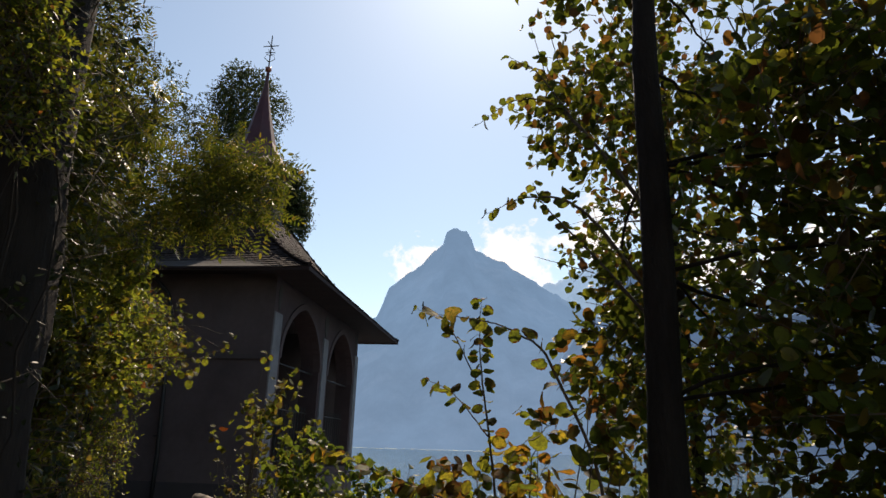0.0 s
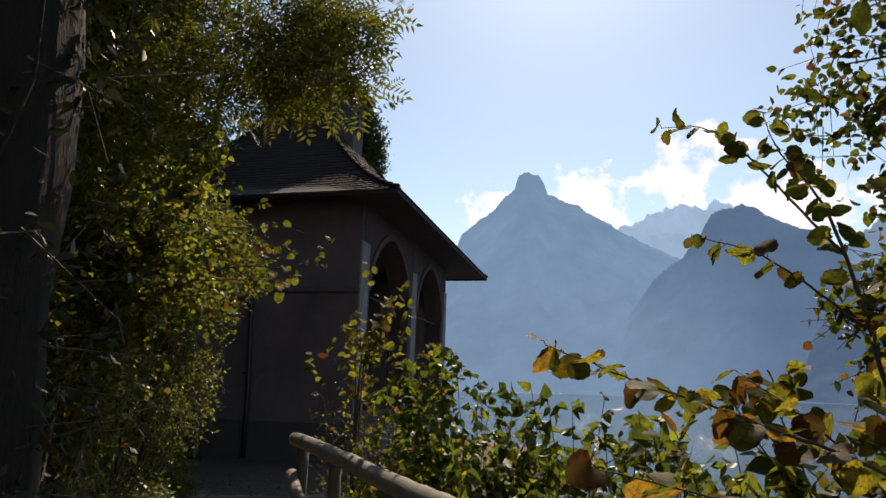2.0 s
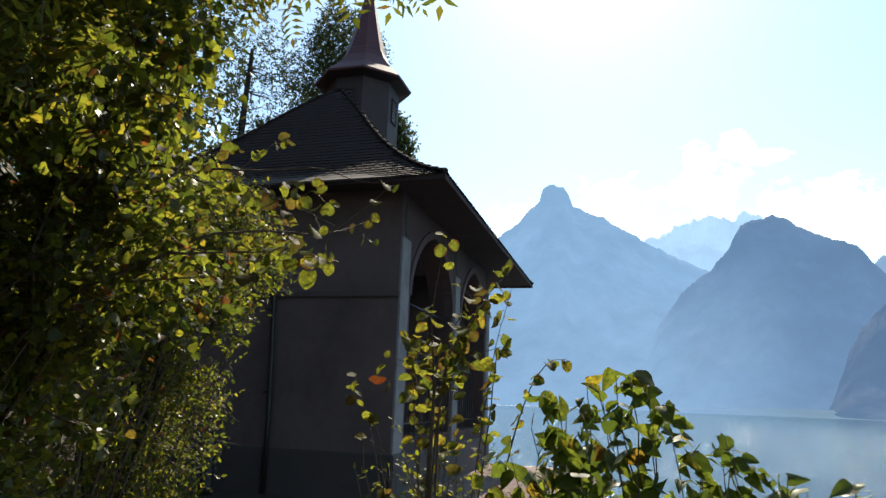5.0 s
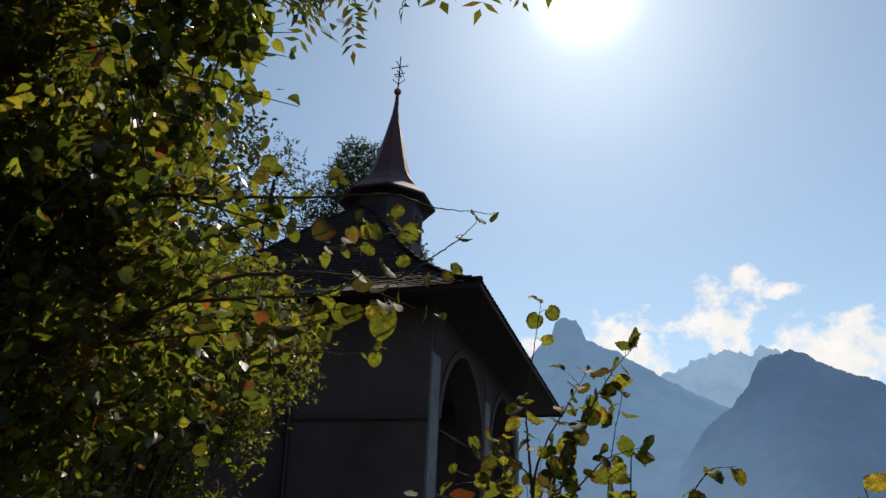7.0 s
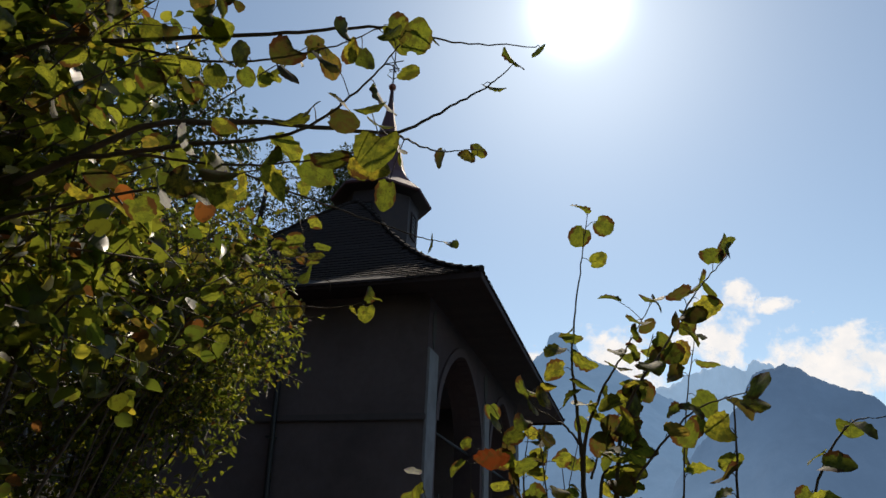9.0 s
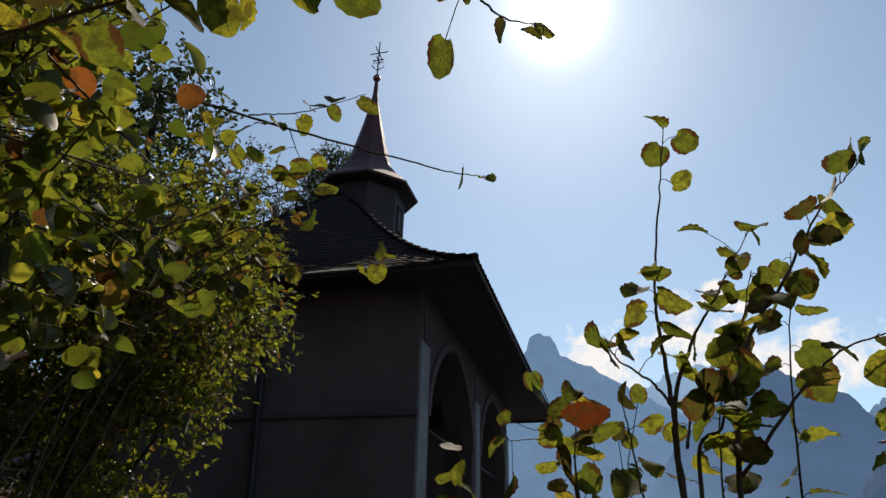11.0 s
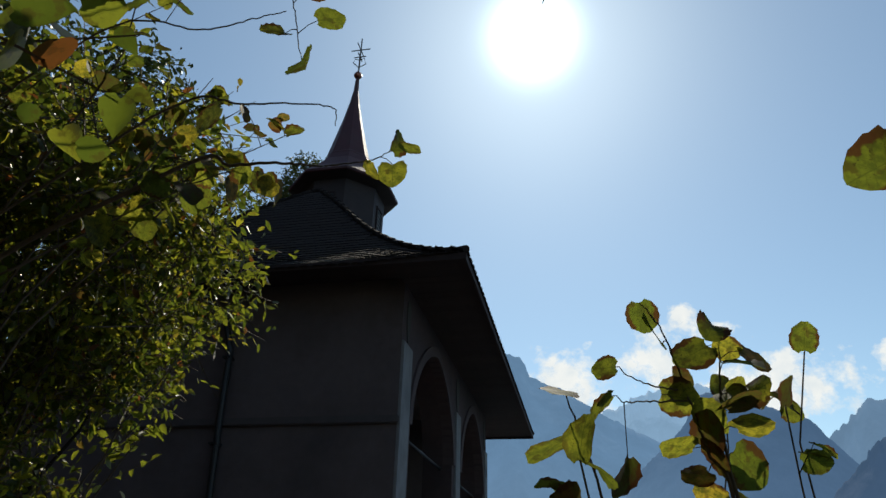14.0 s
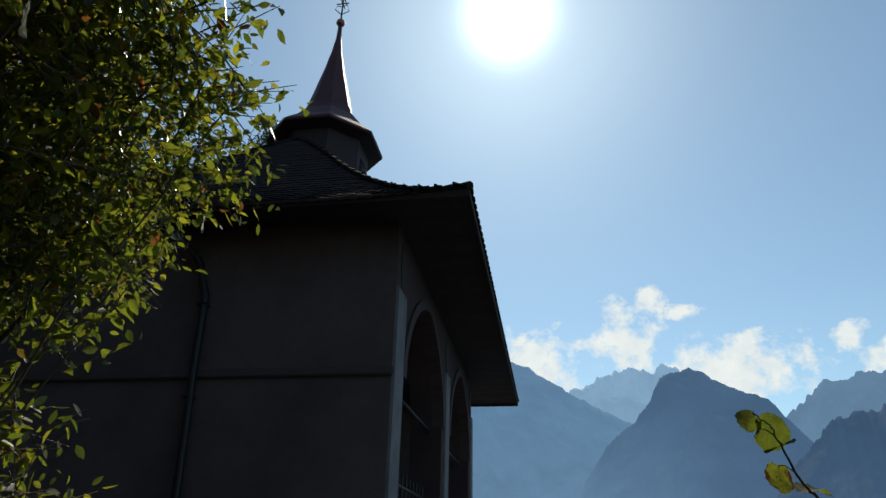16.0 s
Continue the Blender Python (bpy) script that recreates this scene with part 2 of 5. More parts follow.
def ground_material():
    m, nt, out = material("earth_and_gravel")
    p = world_pos(nt)
    # also lowered before the chapel, where dark soil stands in for shade
    a = nt.nodes.new("ShaderNodeAttribute")
    a.attribute_name = "trodden"
    soil = mix(nt, noise_tex(nt, p, 3.0, 6, 0.7), (0.030, 0.021, 0.016), (0.066, 0.048, 0.036))
    grav = mix(nt, noise_tex(nt, p, 60.0, 4, 0.8), (0.085, 0.058, 0.052), (0.33, 0.235, 0.205))
    grav = mix(nt, ramp(nt, noise_tex(nt, p, 2.2, 5, 0.65), [(0.4, 0.0), (0.7, 0.7)]), grav, (0.085, 0.06, 0.048))
    edge = calc(nt, "ADD", a.outputs["Fac"], calc(nt, "MULTIPLY", calc(nt, "SUBTRACT", noise_tex(nt, p, 4.0, 5), 0.5), 0.9))
    col = mix(nt, ramp(nt, edge, [(0.40, 0.0), (0.60, 1.0)]), soil, grav)
    b = node(nt, "ShaderNodeBsdfPrincipled", Roughness=0.95)
    link(nt, col, b.inputs["Base Color"])
    link(nt, bump(nt, calc(nt, "ADD", noise_tex(nt, p, 45.0, 5, 0.75), calc(nt, "MULTIPLY", noise_tex(nt, p, 11.0, 4, 0.7), 2.5)), 0.9, 0.03), b.inputs["Normal"])
    link(nt, b.outputs[0], out.inputs[0])
    return m


def water_material():
    m, nt, out = material("lake_water")
    p = world_pos(nt)
    b = node(nt, "ShaderNodeBsdfPrincipled", Roughness=0.08, IOR=1.33)
    b.inputs["Base Color"].default_value = (0.03, 0.075, 0.10, 1)
    h = calc(nt, "ADD", noise_tex(nt, p, 1.1, 5, 0.65), calc(nt, "MULTIPLY", noise_tex(nt, p, 0.12, 3, 0.6), 3.0))
    link(nt, bump(nt, h, 1.0, 0.30), b.inputs["Normal"])
    link(nt, b.outputs[0], out.inputs[0])
    return m


# emission colour of the haze painted over the low slopes
HAZE_GLOW = (0.140, 0.262, 0.455)


def mountain_material(name, air, depth, rock=(0.22, 0.22, 0.21), snow=False):
    """Wooded rock under a blue emission that stands in for depth (0 to 1) of bright air."""
    m, nt, out = material(name)
    p = world_pos(nt)
    woods = mix(nt, noise_tex(nt, p, 0.03, 6, 0.7), (0.02, 0.035, 0.015), (0.06, 0.07, 0.03))
    col = mix(nt, ramp(nt, noise_tex(nt, p, 0.006, 7, 0.65), [(0.48, 0.0), (0.62, 1.0)]), woods, rock)
    sep = nt.nodes.new("ShaderNodeSeparateXYZ")
    link(nt, p, sep.inputs[0])
    if snow:
        up = ramp(nt, calc(nt, "ADD", calc(nt, "DIVIDE", sep.outputs[2], 1300.0), calc(nt, "MULTIPLY", calc(nt, "SUBTRACT", noise_tex(nt, p, 0.006, 4), 0.5), 0.35)), [(0.70, 0.0), (0.74, 1.0)])
        col = mix(nt, up, col, (0.8, 0.8, 0.82))
    d = nt.nodes.new("ShaderNodeBsdfDiffuse")
    link(nt, col, d.inputs[0])
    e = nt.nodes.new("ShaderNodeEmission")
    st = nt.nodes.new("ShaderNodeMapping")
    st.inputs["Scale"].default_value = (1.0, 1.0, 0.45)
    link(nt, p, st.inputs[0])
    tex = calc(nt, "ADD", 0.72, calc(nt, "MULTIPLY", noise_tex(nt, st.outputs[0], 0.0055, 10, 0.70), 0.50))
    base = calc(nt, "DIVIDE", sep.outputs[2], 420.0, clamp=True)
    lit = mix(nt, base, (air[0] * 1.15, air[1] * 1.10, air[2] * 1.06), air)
    # bright veil painted over the lake, thickest below the sun
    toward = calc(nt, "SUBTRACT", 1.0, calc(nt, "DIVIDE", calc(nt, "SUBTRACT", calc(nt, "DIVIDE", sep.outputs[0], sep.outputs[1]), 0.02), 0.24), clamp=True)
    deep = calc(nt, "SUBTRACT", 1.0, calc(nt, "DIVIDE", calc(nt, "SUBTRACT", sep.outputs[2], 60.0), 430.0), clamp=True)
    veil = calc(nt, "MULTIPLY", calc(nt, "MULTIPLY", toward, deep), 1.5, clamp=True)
    lit = mix(nt, veil, lit, HAZE_GLOW)
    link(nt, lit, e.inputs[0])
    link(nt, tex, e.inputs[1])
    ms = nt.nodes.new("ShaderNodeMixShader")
    # the painted air is thickest low over the lake
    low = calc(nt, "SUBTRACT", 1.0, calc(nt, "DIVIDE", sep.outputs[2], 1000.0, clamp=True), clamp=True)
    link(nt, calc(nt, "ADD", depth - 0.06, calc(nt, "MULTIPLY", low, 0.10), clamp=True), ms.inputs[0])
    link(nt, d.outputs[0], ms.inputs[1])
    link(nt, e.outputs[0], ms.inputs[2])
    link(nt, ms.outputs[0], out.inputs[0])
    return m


def cloud_material():
    m, nt, out = material("cumulus")
    g = coords(nt, "UV")
    mp = nt.nodes.new("ShaderNodeMapping")
    mp.inputs["Location"].default_value, mp.inputs["Scale"].default_value = (-1, -1, 0), (2, 2, 0)
    link(nt, g, mp.inputs[0])
    ln = nt.nodes.new("ShaderNodeVectorMath")
    ln.operation = "LENGTH"
    link(nt, mp.outputs[0], ln.inputs[0])
    p = world_pos(nt)
    n = noise_tex(nt, p, 0.0052, 8, 0.62)
    dens = calc(nt, "SUBTRACT", calc(nt, "MULTIPLY", n, 2.6), calc(nt, "ADD", calc(nt, "MULTIPLY", ln.outputs["Value"], 0.95), 0.56))
    alpha = ramp(nt, dens, [(0.0, 0.0), (0.45, 0.95)])
    # emission stands in for sunlight on the cloud
    e = nt.nodes.new("ShaderNodeEmission")
    link(nt, mix(nt, noise_tex(nt, p, 0.008, 6, 0.6), (0.62, 0.72, 0.84), (1.0, 1.0, 1.0)), e.inputs[0])
    e.inputs[1].default_value = 1.1
    t = nt.nodes.new("ShaderNodeBsdfTransparent")
    ms = nt.nodes.new("ShaderNodeMixShader")
    link(nt, alpha, ms.inputs[0])
    link(nt, t.outputs[0], ms.inputs[1])
    link(nt, e.outputs[0], ms.inputs[2])
    link(nt, ms.outputs[0], out.inputs[0])
    return m


M_ground, M_water, M_cloud = ground_material(), water_material(), cloud_material()


# ---- mesh helpers ----
def mesh_object(name, verts, faces, mat, parent=None, smooth=False, label=""):
    me = bpy.data.meshes.new(name)
    me.from_pydata([tuple(v) for v in verts], [], [tuple(f) for f in faces])
    me.materials.append(mat)
    if smooth:
        me.polygons.foreach_set("use_smooth", [True] * len(me.polygons))
    ob = new(name, me)
    ob.parent = parent
    if label:
        tagged(ob, label)
    return ob


def part(name, bm, mat, parent, label="", smooth=False):
    me = bpy.data.meshes.new(name)
    bmesh.ops.recalc_face_normals(bm, faces=bm.faces)
    bm.to_mesh(me)
    bm.free()
    me.materials.append(mat)
    if smooth:
        me.polygons.foreach_set("use_smooth", [True] * len(me.polygons))
    ob = new(name, me)
    ob.parent = parent
    if label:
        tagged(ob, label)
    return ob


def box_bm(x0, x1, y0, y1, z0, z1, bevel=0.0, bm=None):
    b = bm or bmesh.new()
    made = bmesh.ops.create_cube(b, size=1.0)["verts"]
    for v in made:
        v.co = Vector(((x0 + x1) / 2 + v.co.x * (x1 - x0), (y0 + y1) / 2 + v.co.y * (y1 - y0), (z0 + z1) / 2 + v.co.z * (z1 - z0)))
    if bevel:
        edges = {e for v in made for e in v.link_edges}
        bmesh.ops.bevel(b, geom=list(edges), offset=bevel, segments=2, affect="EDGES")
    return b


def tube(points, radii, sides=6):
    """A tapered tube along the points, closed at both ends: vertices and faces."""
    pts = np.asarray(points, float)
    tang = np.gradient(pts, axis=0)
    tang /= np.linalg.norm(tang, axis=1)[:, None] + 1e-9
    ref = np.array((0.0, 0.0, 1.0)) if abs(tang[0][2]) < 0.9 else np.array((1.0, 0.0, 0.0))
    u = np.cross(tang, ref)
    u /= np.linalg.norm(u, axis=1)[:, None] + 1e-9
    w = np.cross(tang, u)
    ang = np.linspace(0, 2 * math.pi, sides, endpoint=False)
    ring = np.cos(ang)[None, :, None] * u[:, None, :] + np.sin(ang)[None, :, None] * w[:, None, :]
    verts = (pts[:, None, :] + ring * np.asarray(radii, float)[:, None, None]).reshape(-1, 3)
    faces = []
    for i in range(len(pts) - 1):
        for j in range(sides):
            k = (j + 1) % sides
            faces.append((i * sides + j, i * sides + k, (i + 1) * sides + k, (i + 1) * sides + j))
    faces.append(tuple(range(sides))[::-1])
    faces.append(tuple((len(pts) - 1) * sides + j for j in range(sides)))
    return verts, faces


class Bag:
    """Collects tubes into one mesh."""

    def __init__(self):
        self.v, self.f = [], []

    def add(self, verts, faces):
        n = len(self.v)
        self.v.extend(map(tuple, verts))
        self.f.extend(tuple(i + n for i in f) for f in faces)


# leaf blades: x across, y along, z up
def round_leaf():
    v = [(0, 0, 0), (0, 0.30, -0.05), (0, 0.62, -0.07), (0, 1.06, -0.22)]
    f = []
    rim = ((0.14, -0.07, 0.05), (0.35, 0.03, 0.10), (0.47, 0.24, 0.13), (0.48, 0.46, 0.12), (0.38, 0.70, 0.05), (0.17, 0.92, -0.08))
    for s in (1, -1):
        n = len(v)
        v += [(s * x * (1.0 + 0.06 * s), y + 0.02 * s, z) for x, y, z in rim]
        q = [(0, n, n + 1), (0, n + 1, n + 2, 1), (1, n + 2, n + 3, 2), (2, n + 3, n + 4), (2, n + 4, n + 5, 3)]
        f += [t if s > 0 else t[::-1] for t in q]
    return np.array(v, float), f


def fine_leaf():
    """Round toothed leaf with a heart-shaped base and gently pleated side veins, for those close to the path."""
    v, f = [], []
    rows = 9
    for k in range(rows + 1):
        t = k / rows
        w = 0.50 * math.sqrt(max(0.0, 1 - ((t - 0.44) / (0.48 if t < 0.44 else 0.58)) ** 2)) * (1 if t < 0.8 else 1 - 0.35 * (t - 0.8) / 0.2)
        w = max(w, 0.012)
        tooth = 0.018 if k % 2 else -0.012
        for u in (-1.0, -0.55, 0.0, 0.55, 1.0):
            x = u * (w + tooth * (abs(u) == 1.0))
            y = t * 1.02 - 0.10 * abs(u) ** 2 * (1 - t)
            v.append((x, y, 0.14 * abs(x) - 0.16 * y * y + 0.012 * (1 if k % 2 else -1) * abs(u)))
    for k in range(rows):
        for i in range(4):
            a = k * 5 + i
            f.append((a, a + 1, a + 6, a + 5))
    return np.array(v, float), f


def pointed_leaf():
    """Ovate leaf with a drawn-out tip, folded along its midrib and hanging down towards the tip."""
    v, f = [], []
    rows = 8
    for k in range(rows + 1):
        y = k / rows
        w = 0.40 * math.sin(math.pi * min(1.0, 0.04 + 0.96 * y) ** 0.72) ** 0.8 * (1 - 0.25 * y) if 0 < k < rows else 0.004
        sag = -0.30 * y * y
        wave = 0.02 * (k % 2)
        v += [(-w, y, sag + 0.26 * w + wave), (-w * 0.5, y, sag + 0.12 * w), (0, y, sag), (w * 0.5, y, sag + 0.12 * w), (w, y, sag + 0.26 * w - wave)]
    for k in range(rows):
        for i in range(4):
            a = k * 5 + i
            f.append((a, a + 1, a + 6, a + 5))
    return np.array(v, float), f


def oval_leaf():
    return np.array([(0, 0, 0), (0.24, 0.3, 0.05), (0.22, 0.65, 0.03), (0, 1, -0.06), (-0.22, 0.65, 0.03), (-0.24, 0.3, 0.05), (0, 0.5, -0.02)], float), \
        [(0, 1, 6), (1, 2, 6), (2, 3, 6), (3, 4, 6), (4, 5, 6), (5, 0, 6)]


def pinnate_leaf():
    v, f = [], []
    for i in range(5):
        y = 0.15 + i * 0.17
        for s in (1, -1):
            n = len(v)
            v += [(0, y, 0), (s * 0.16, y + 0.02, 0.02), (s * 0.34, y + 0.14, -0.03), (s * 0.14, y + 0.11, 0.02)]
            f.append((n, n + 1, n + 2, n + 3) if s > 0 else (n + 3, n + 2, n + 1, n))
    n = len(v)
    v += [(0, 0.95, 0), (0.07, 1.05, 0), (0, 1.25, -0.03), (-0.07, 1.05, 0)]
    f.append((n, n + 1, n + 2, n + 3))
    return np.array(v, float), f


def unit(a):
    return a / (np.linalg.norm(a, axis=-1, keepdims=True) + 1e-9)


def leaf_frames(axis, rng, flat=0.6):
    """Right-handed frames for leaves that point along axis and face up, more or less."""
    axis = unit(axis)
    up = rng.normal(0, 1 - flat, axis.shape) + np.array((0, 0, flat))
    side = unit(np.cross(axis, up))
    return np.stack([side, axis, unit(np.cross(side, axis))], axis=-1)


def leaf_mass(name, pos, axis, size, blade, mat, parent, rng, flat=0.6):
    """Many leaves joined into one mesh."""
    bv, bf = blade
    R = leaf_frames(axis, rng, flat)
    width = rng.uniform(0.8, 1.1, (len(pos), 1, 1)) * np.array((1.0, 0.0, 0.0)) + np.array((0.0, 1.0, 1.0))
    curl = rng.uniform(-1.0, 2.2, (len(pos), 1, 1)) * np.array((0.0, 0.0, 1.0)) + np.array((1.0, 1.0, 0.0))
    local = bv[None] * width * curl * size[:, None, None]
    V = (np.einsum("nij,nkj->nki", R, local) + pos[:, None, :]).reshape(-1, 3)
    k = len(bv)
    loops = np.concatenate([np.array(f) for f in bf])
    lens = np.array([len(f) for f in bf])
    N = len(pos)
    L = (loops[None] + (np.arange(N) * k)[:, None]).ravel()
    T = np.tile(lens, N)
    me = bpy.data.meshes.new(name)
    me.vertices.add(len(V))
    me.vertices.foreach_set("co", V.astype(np.float32).ravel())
    me.loops.add(len(L))
    me.loops.foreach_set("vertex_index", L.astype(np.int32))
    me.polygons.add(len(T))
    me.polygons.foreach_set("loop_start", np.concatenate([[0], np.cumsum(T)[:-1]]).astype(np.int32))
    me.polygons.foreach_set("use_smooth", np.ones(len(T), bool))
    me.update(calc_edges=True)
    me.materials.append(mat)
    ob = new(name, me)
    ob.parent = parent
    return tagged(ob, kind="stuff")


def bend(a, b, rng, sag=0.0, wobble=0.04, n=9, rough=0.006):
    a, b = np.asarray(a, float), np.asarray(b, float)
    t = np.linspace(0, 1, n)[:, None]
    L = np.linalg.norm(b - a)
    mid = (a + b) / 2 + rng.normal(0, wobble * L, 3) + np.array((0, 0, sag * L))
    p = (1 - t) ** 2 * a + 2 * t * (1 - t) * mid + t ** 2 * b
    p[1:-1] += rng.normal(0, rough * L, (n - 2, 3))
    return p


# ---- plan: the trodden path, its edges, the bank and the drop to the lake ----
YS = (-60, -15, -10, -7.2, -5.6, -4.6, -2.5, 0, 7, 9.8, 14, 30, 80, 450)
LEFT = (22, 4.4, 2.0, 0.78, 0.12, -1.0, -5.3, -6.6, -6.6, -6.8, -8.5, -15, -50, -460)
RIGHT = (27, 8.6, 4.75, 2.25, 2.0, 2.3, 3.1, 3.4, 3.0, -1.6, -5, -11, -46, -450)
LAKE_Z = -5.2


def edge_left(y):
    return np.interp(y, YS, LEFT)


def edge_right(y):
    return np.interp(y, YS, RIGHT)


def bumps(x, y):
    return 0.5 * np.sin(0.9 * x + 1.3 * np.sin(0.7 * y)) + 0.5 * np.sin(1.1 * y + 0.8 * np.sin(0.6 * x + 1.0))


def ground_z(x, y):
    l, r = edge_left(y) - x, x - edge_right(y)
    up = np.where(l > 0, 0.28 * np.minimum(l, 1.5) + 0.62 * np.maximum(l - 1.5, 0), 0)
    up = np.minimum(up, 40 + 0.15 * l)
    steep = np.interp(y, (-3, 3), (0.75, 5.0))
    down = np.where(r > 0, 0.25 * np.minimum(r, 0.8) + steep * np.maximum(r - 0.8 * np.interp(y, (-3, 3), (1, 0)), 0), 0)
    away = np.clip(np.maximum(l, r) / 2, 0, 1)
    return np.maximum(up - down, LAKE_Z - 1.8) + (0.015 + 0.22 * away) * bumps(x, y)


def build_ground():
    def axis(fine_a, fine_b, step, far):
        a = list(np.arange(fine_a, fine_b, step))
        d, s = step, fine_b
        out = []
        while s < far:
            d *= 1.22
            s += d
            out.append(s)
        lo, d, s = [], step, fine_a
        while s > -far:
            d *= 1.22
            s -= d
            lo.append(s)
        return np.array(lo[::-1] + a + out)
    xs, ys = axis(-3, 8, 0.16, 420), axis(-15, 2, 0.16, 420)
    X, Y = np.meshgrid(xs, ys)
    Z = ground_z(X, Y)
    nx, ny = len(xs), len(ys)
    verts = np.stack([X, Y, Z], -1).reshape(-1, 3)
    faces = [(j * nx + i, j * nx + i + 1, (j + 1) * nx + i + 1, (j + 1) * nx + i) for j in range(ny - 1) for i in range(nx - 1)]
    ob = mesh_object("ground", verts, faces, M_ground, smooth=True)
    at = ob.data.attributes.new("trodden", "FLOAT", "POINT")
    inside = np.minimum(X - edge_left(Y), edge_right(Y) - 0.25 - X)
    # chapel's shade painted in: soil replaces gravel before its front wall
    off_shade = np.interp(Y, (-4.4, -3.2, 1.0, 2.0), (1, 0, 0, 1)) + np.clip((X - 0.6) / 0.6, 0, 1)
    at.data.foreach_set("value", (np.clip(0.5 + inside * 1.2, 0, 1) * np.clip(off_shade, 0, 1)).ravel().astype(np.float32))
    tagged(ob, "earthen bank and trodden gravel path with leaf litter", "ground", kind="structure")


build_ground()


def build_water():
    rad = [0.0] + list(np.geomspace(6, 4600, 40))
    seg = 72
    verts, faces = [(30, 0, LAKE_Z)], []
    for r in rad[1:]:
        for s in range(seg):
            a = 2 * math.pi * s / seg
            verts.append((30 + r * math.cos(a), r * math.sin(a), LAKE_Z))
    for s in range(seg):
        faces.append((0, 1 + s, 1 + (s + 1) % seg))
    for i in range(len(rad) - 2):
        for s in range(seg):
            a, b = 1 + i * seg + s, 1 + i * seg + (s + 1) % seg
            faces.append((a, a + seg, b + seg, b))
    tagged(mesh_object("water", verts, faces, M_water), "blue rippled lake glittering under the sun", "lake", kind="structure")


build_water()
EYE = (3.0, -9.0, 1.5)


def fbm(x, y, seed):
    return noise.fractal(Vector((x, y, seed)), 0.9, 2.1, 6)


def massif(name, crest, dist, foot, mat, label, seed, rough=0.35):
    """A mountain: its crest rises over the azimuths given (degrees), spurs and gullies run down to the foot."""
    az = np.arange(crest[0][0], crest[-1][0], 0.11)
    el = np.interp(az, [c[0] for c in crest], [c[1] for c in crest])
    rows, verts, faces = 34, [], []
    n = len(az)
    for k in range(rows + 10):
        s = k / rows
        for a, e in zip(az, el):
            spur = fbm(a * 0.35 + 0.4 * s, s * 1.5, seed)
            r = foot + (dist - foot) * s + spur * 70 * (1 - abs(1 - s))
            if s <= 1:
                top = math.tan(radians(max(e + rough * fbm(a * 1.5, 0.0, seed + 3) * min(1, e / 6), 0))) * dist
                z = LAKE_Z - 3 + (top - LAKE_Z + 3) * s ** 1.15
                z = max(z + spur * 60 * math.sin(math.pi * s) * min(1.0, top / 300), z * 0.6)
            else:
                z = verts[rows * n + len(verts) % n][2] * (1 - 0.9 * (s - 1)) - 60 * (s - 1)
            verts.append((EYE[0] + r * math.sin(radians(a)), EYE[1] + r * math.cos(radians(a)), z))
    for k in range(rows + 9):
        for i in range(n - 1):
            faces.append((k * n + i, k * n + i + 1, (k + 1) * n + i + 1, (k + 1) * n + i))
    ob = mesh_object(name, verts, faces, mat, smooth=True)
    return tagged(ob, label, "mountain", kind="structure")


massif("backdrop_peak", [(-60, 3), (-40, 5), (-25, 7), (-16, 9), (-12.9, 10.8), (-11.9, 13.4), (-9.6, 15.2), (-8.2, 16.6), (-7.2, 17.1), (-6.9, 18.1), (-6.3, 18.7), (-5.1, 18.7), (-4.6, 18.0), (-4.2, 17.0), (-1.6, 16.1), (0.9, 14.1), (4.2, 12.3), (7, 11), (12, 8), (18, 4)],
       2900, 1750, mountain_material("hazy_far_rock", (0.145, 0.283, 0.500), 0.88), "steep mountain with a blunt rocky horn in painted blue haze", 2.0, 0.12)
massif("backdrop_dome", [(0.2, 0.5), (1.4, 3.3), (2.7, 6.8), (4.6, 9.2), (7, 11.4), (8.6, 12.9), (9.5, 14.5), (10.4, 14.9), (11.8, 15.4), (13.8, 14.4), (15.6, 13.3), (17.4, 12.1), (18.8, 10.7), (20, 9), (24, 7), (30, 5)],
       2100, 1500, mountain_material("hazy_dome_rock", (0.078, 0.158, 0.305), 0.86), "broad wooded mountain dome with cliffs in painted blue haze", 7.0, 0.18)
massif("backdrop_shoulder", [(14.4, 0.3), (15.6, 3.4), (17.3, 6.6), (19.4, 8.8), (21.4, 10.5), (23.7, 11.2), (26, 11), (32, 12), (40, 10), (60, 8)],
       1700, 1250, mountain_material("hazy_near_rock", (0.056, 0.115, 0.237), 0.80), "wooded mountain shoulder above the lake in painted dark blue haze", 11.0)
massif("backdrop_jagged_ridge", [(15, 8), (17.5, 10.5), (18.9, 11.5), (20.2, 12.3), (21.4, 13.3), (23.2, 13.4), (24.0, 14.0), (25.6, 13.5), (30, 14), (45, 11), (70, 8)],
       3100, 2300, mountain_material("hazy_ridge_rock", (0.147, 0.267, 0.453), 0.90), "jagged mountain ridge in painted blue haze", 15.0, 0.45)
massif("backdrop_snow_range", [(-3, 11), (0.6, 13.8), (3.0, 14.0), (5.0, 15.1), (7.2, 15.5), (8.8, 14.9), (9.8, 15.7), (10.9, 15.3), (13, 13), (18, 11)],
       4300, 3500, mountain_material("hazy_snow_rock", (0.255, 0.440, 0.700), 0.92, snow=True), "far mountain range with a patch of snow in painted pale haze", 19.0, 0.3)


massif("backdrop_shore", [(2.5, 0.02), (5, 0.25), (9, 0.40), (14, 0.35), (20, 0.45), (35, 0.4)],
       1420, 1230, mountain_material("hazy_foreland", (0.102, 0.188, 0.302), 0.85), "low green far shore in painted haze", 23.0, 0.3)


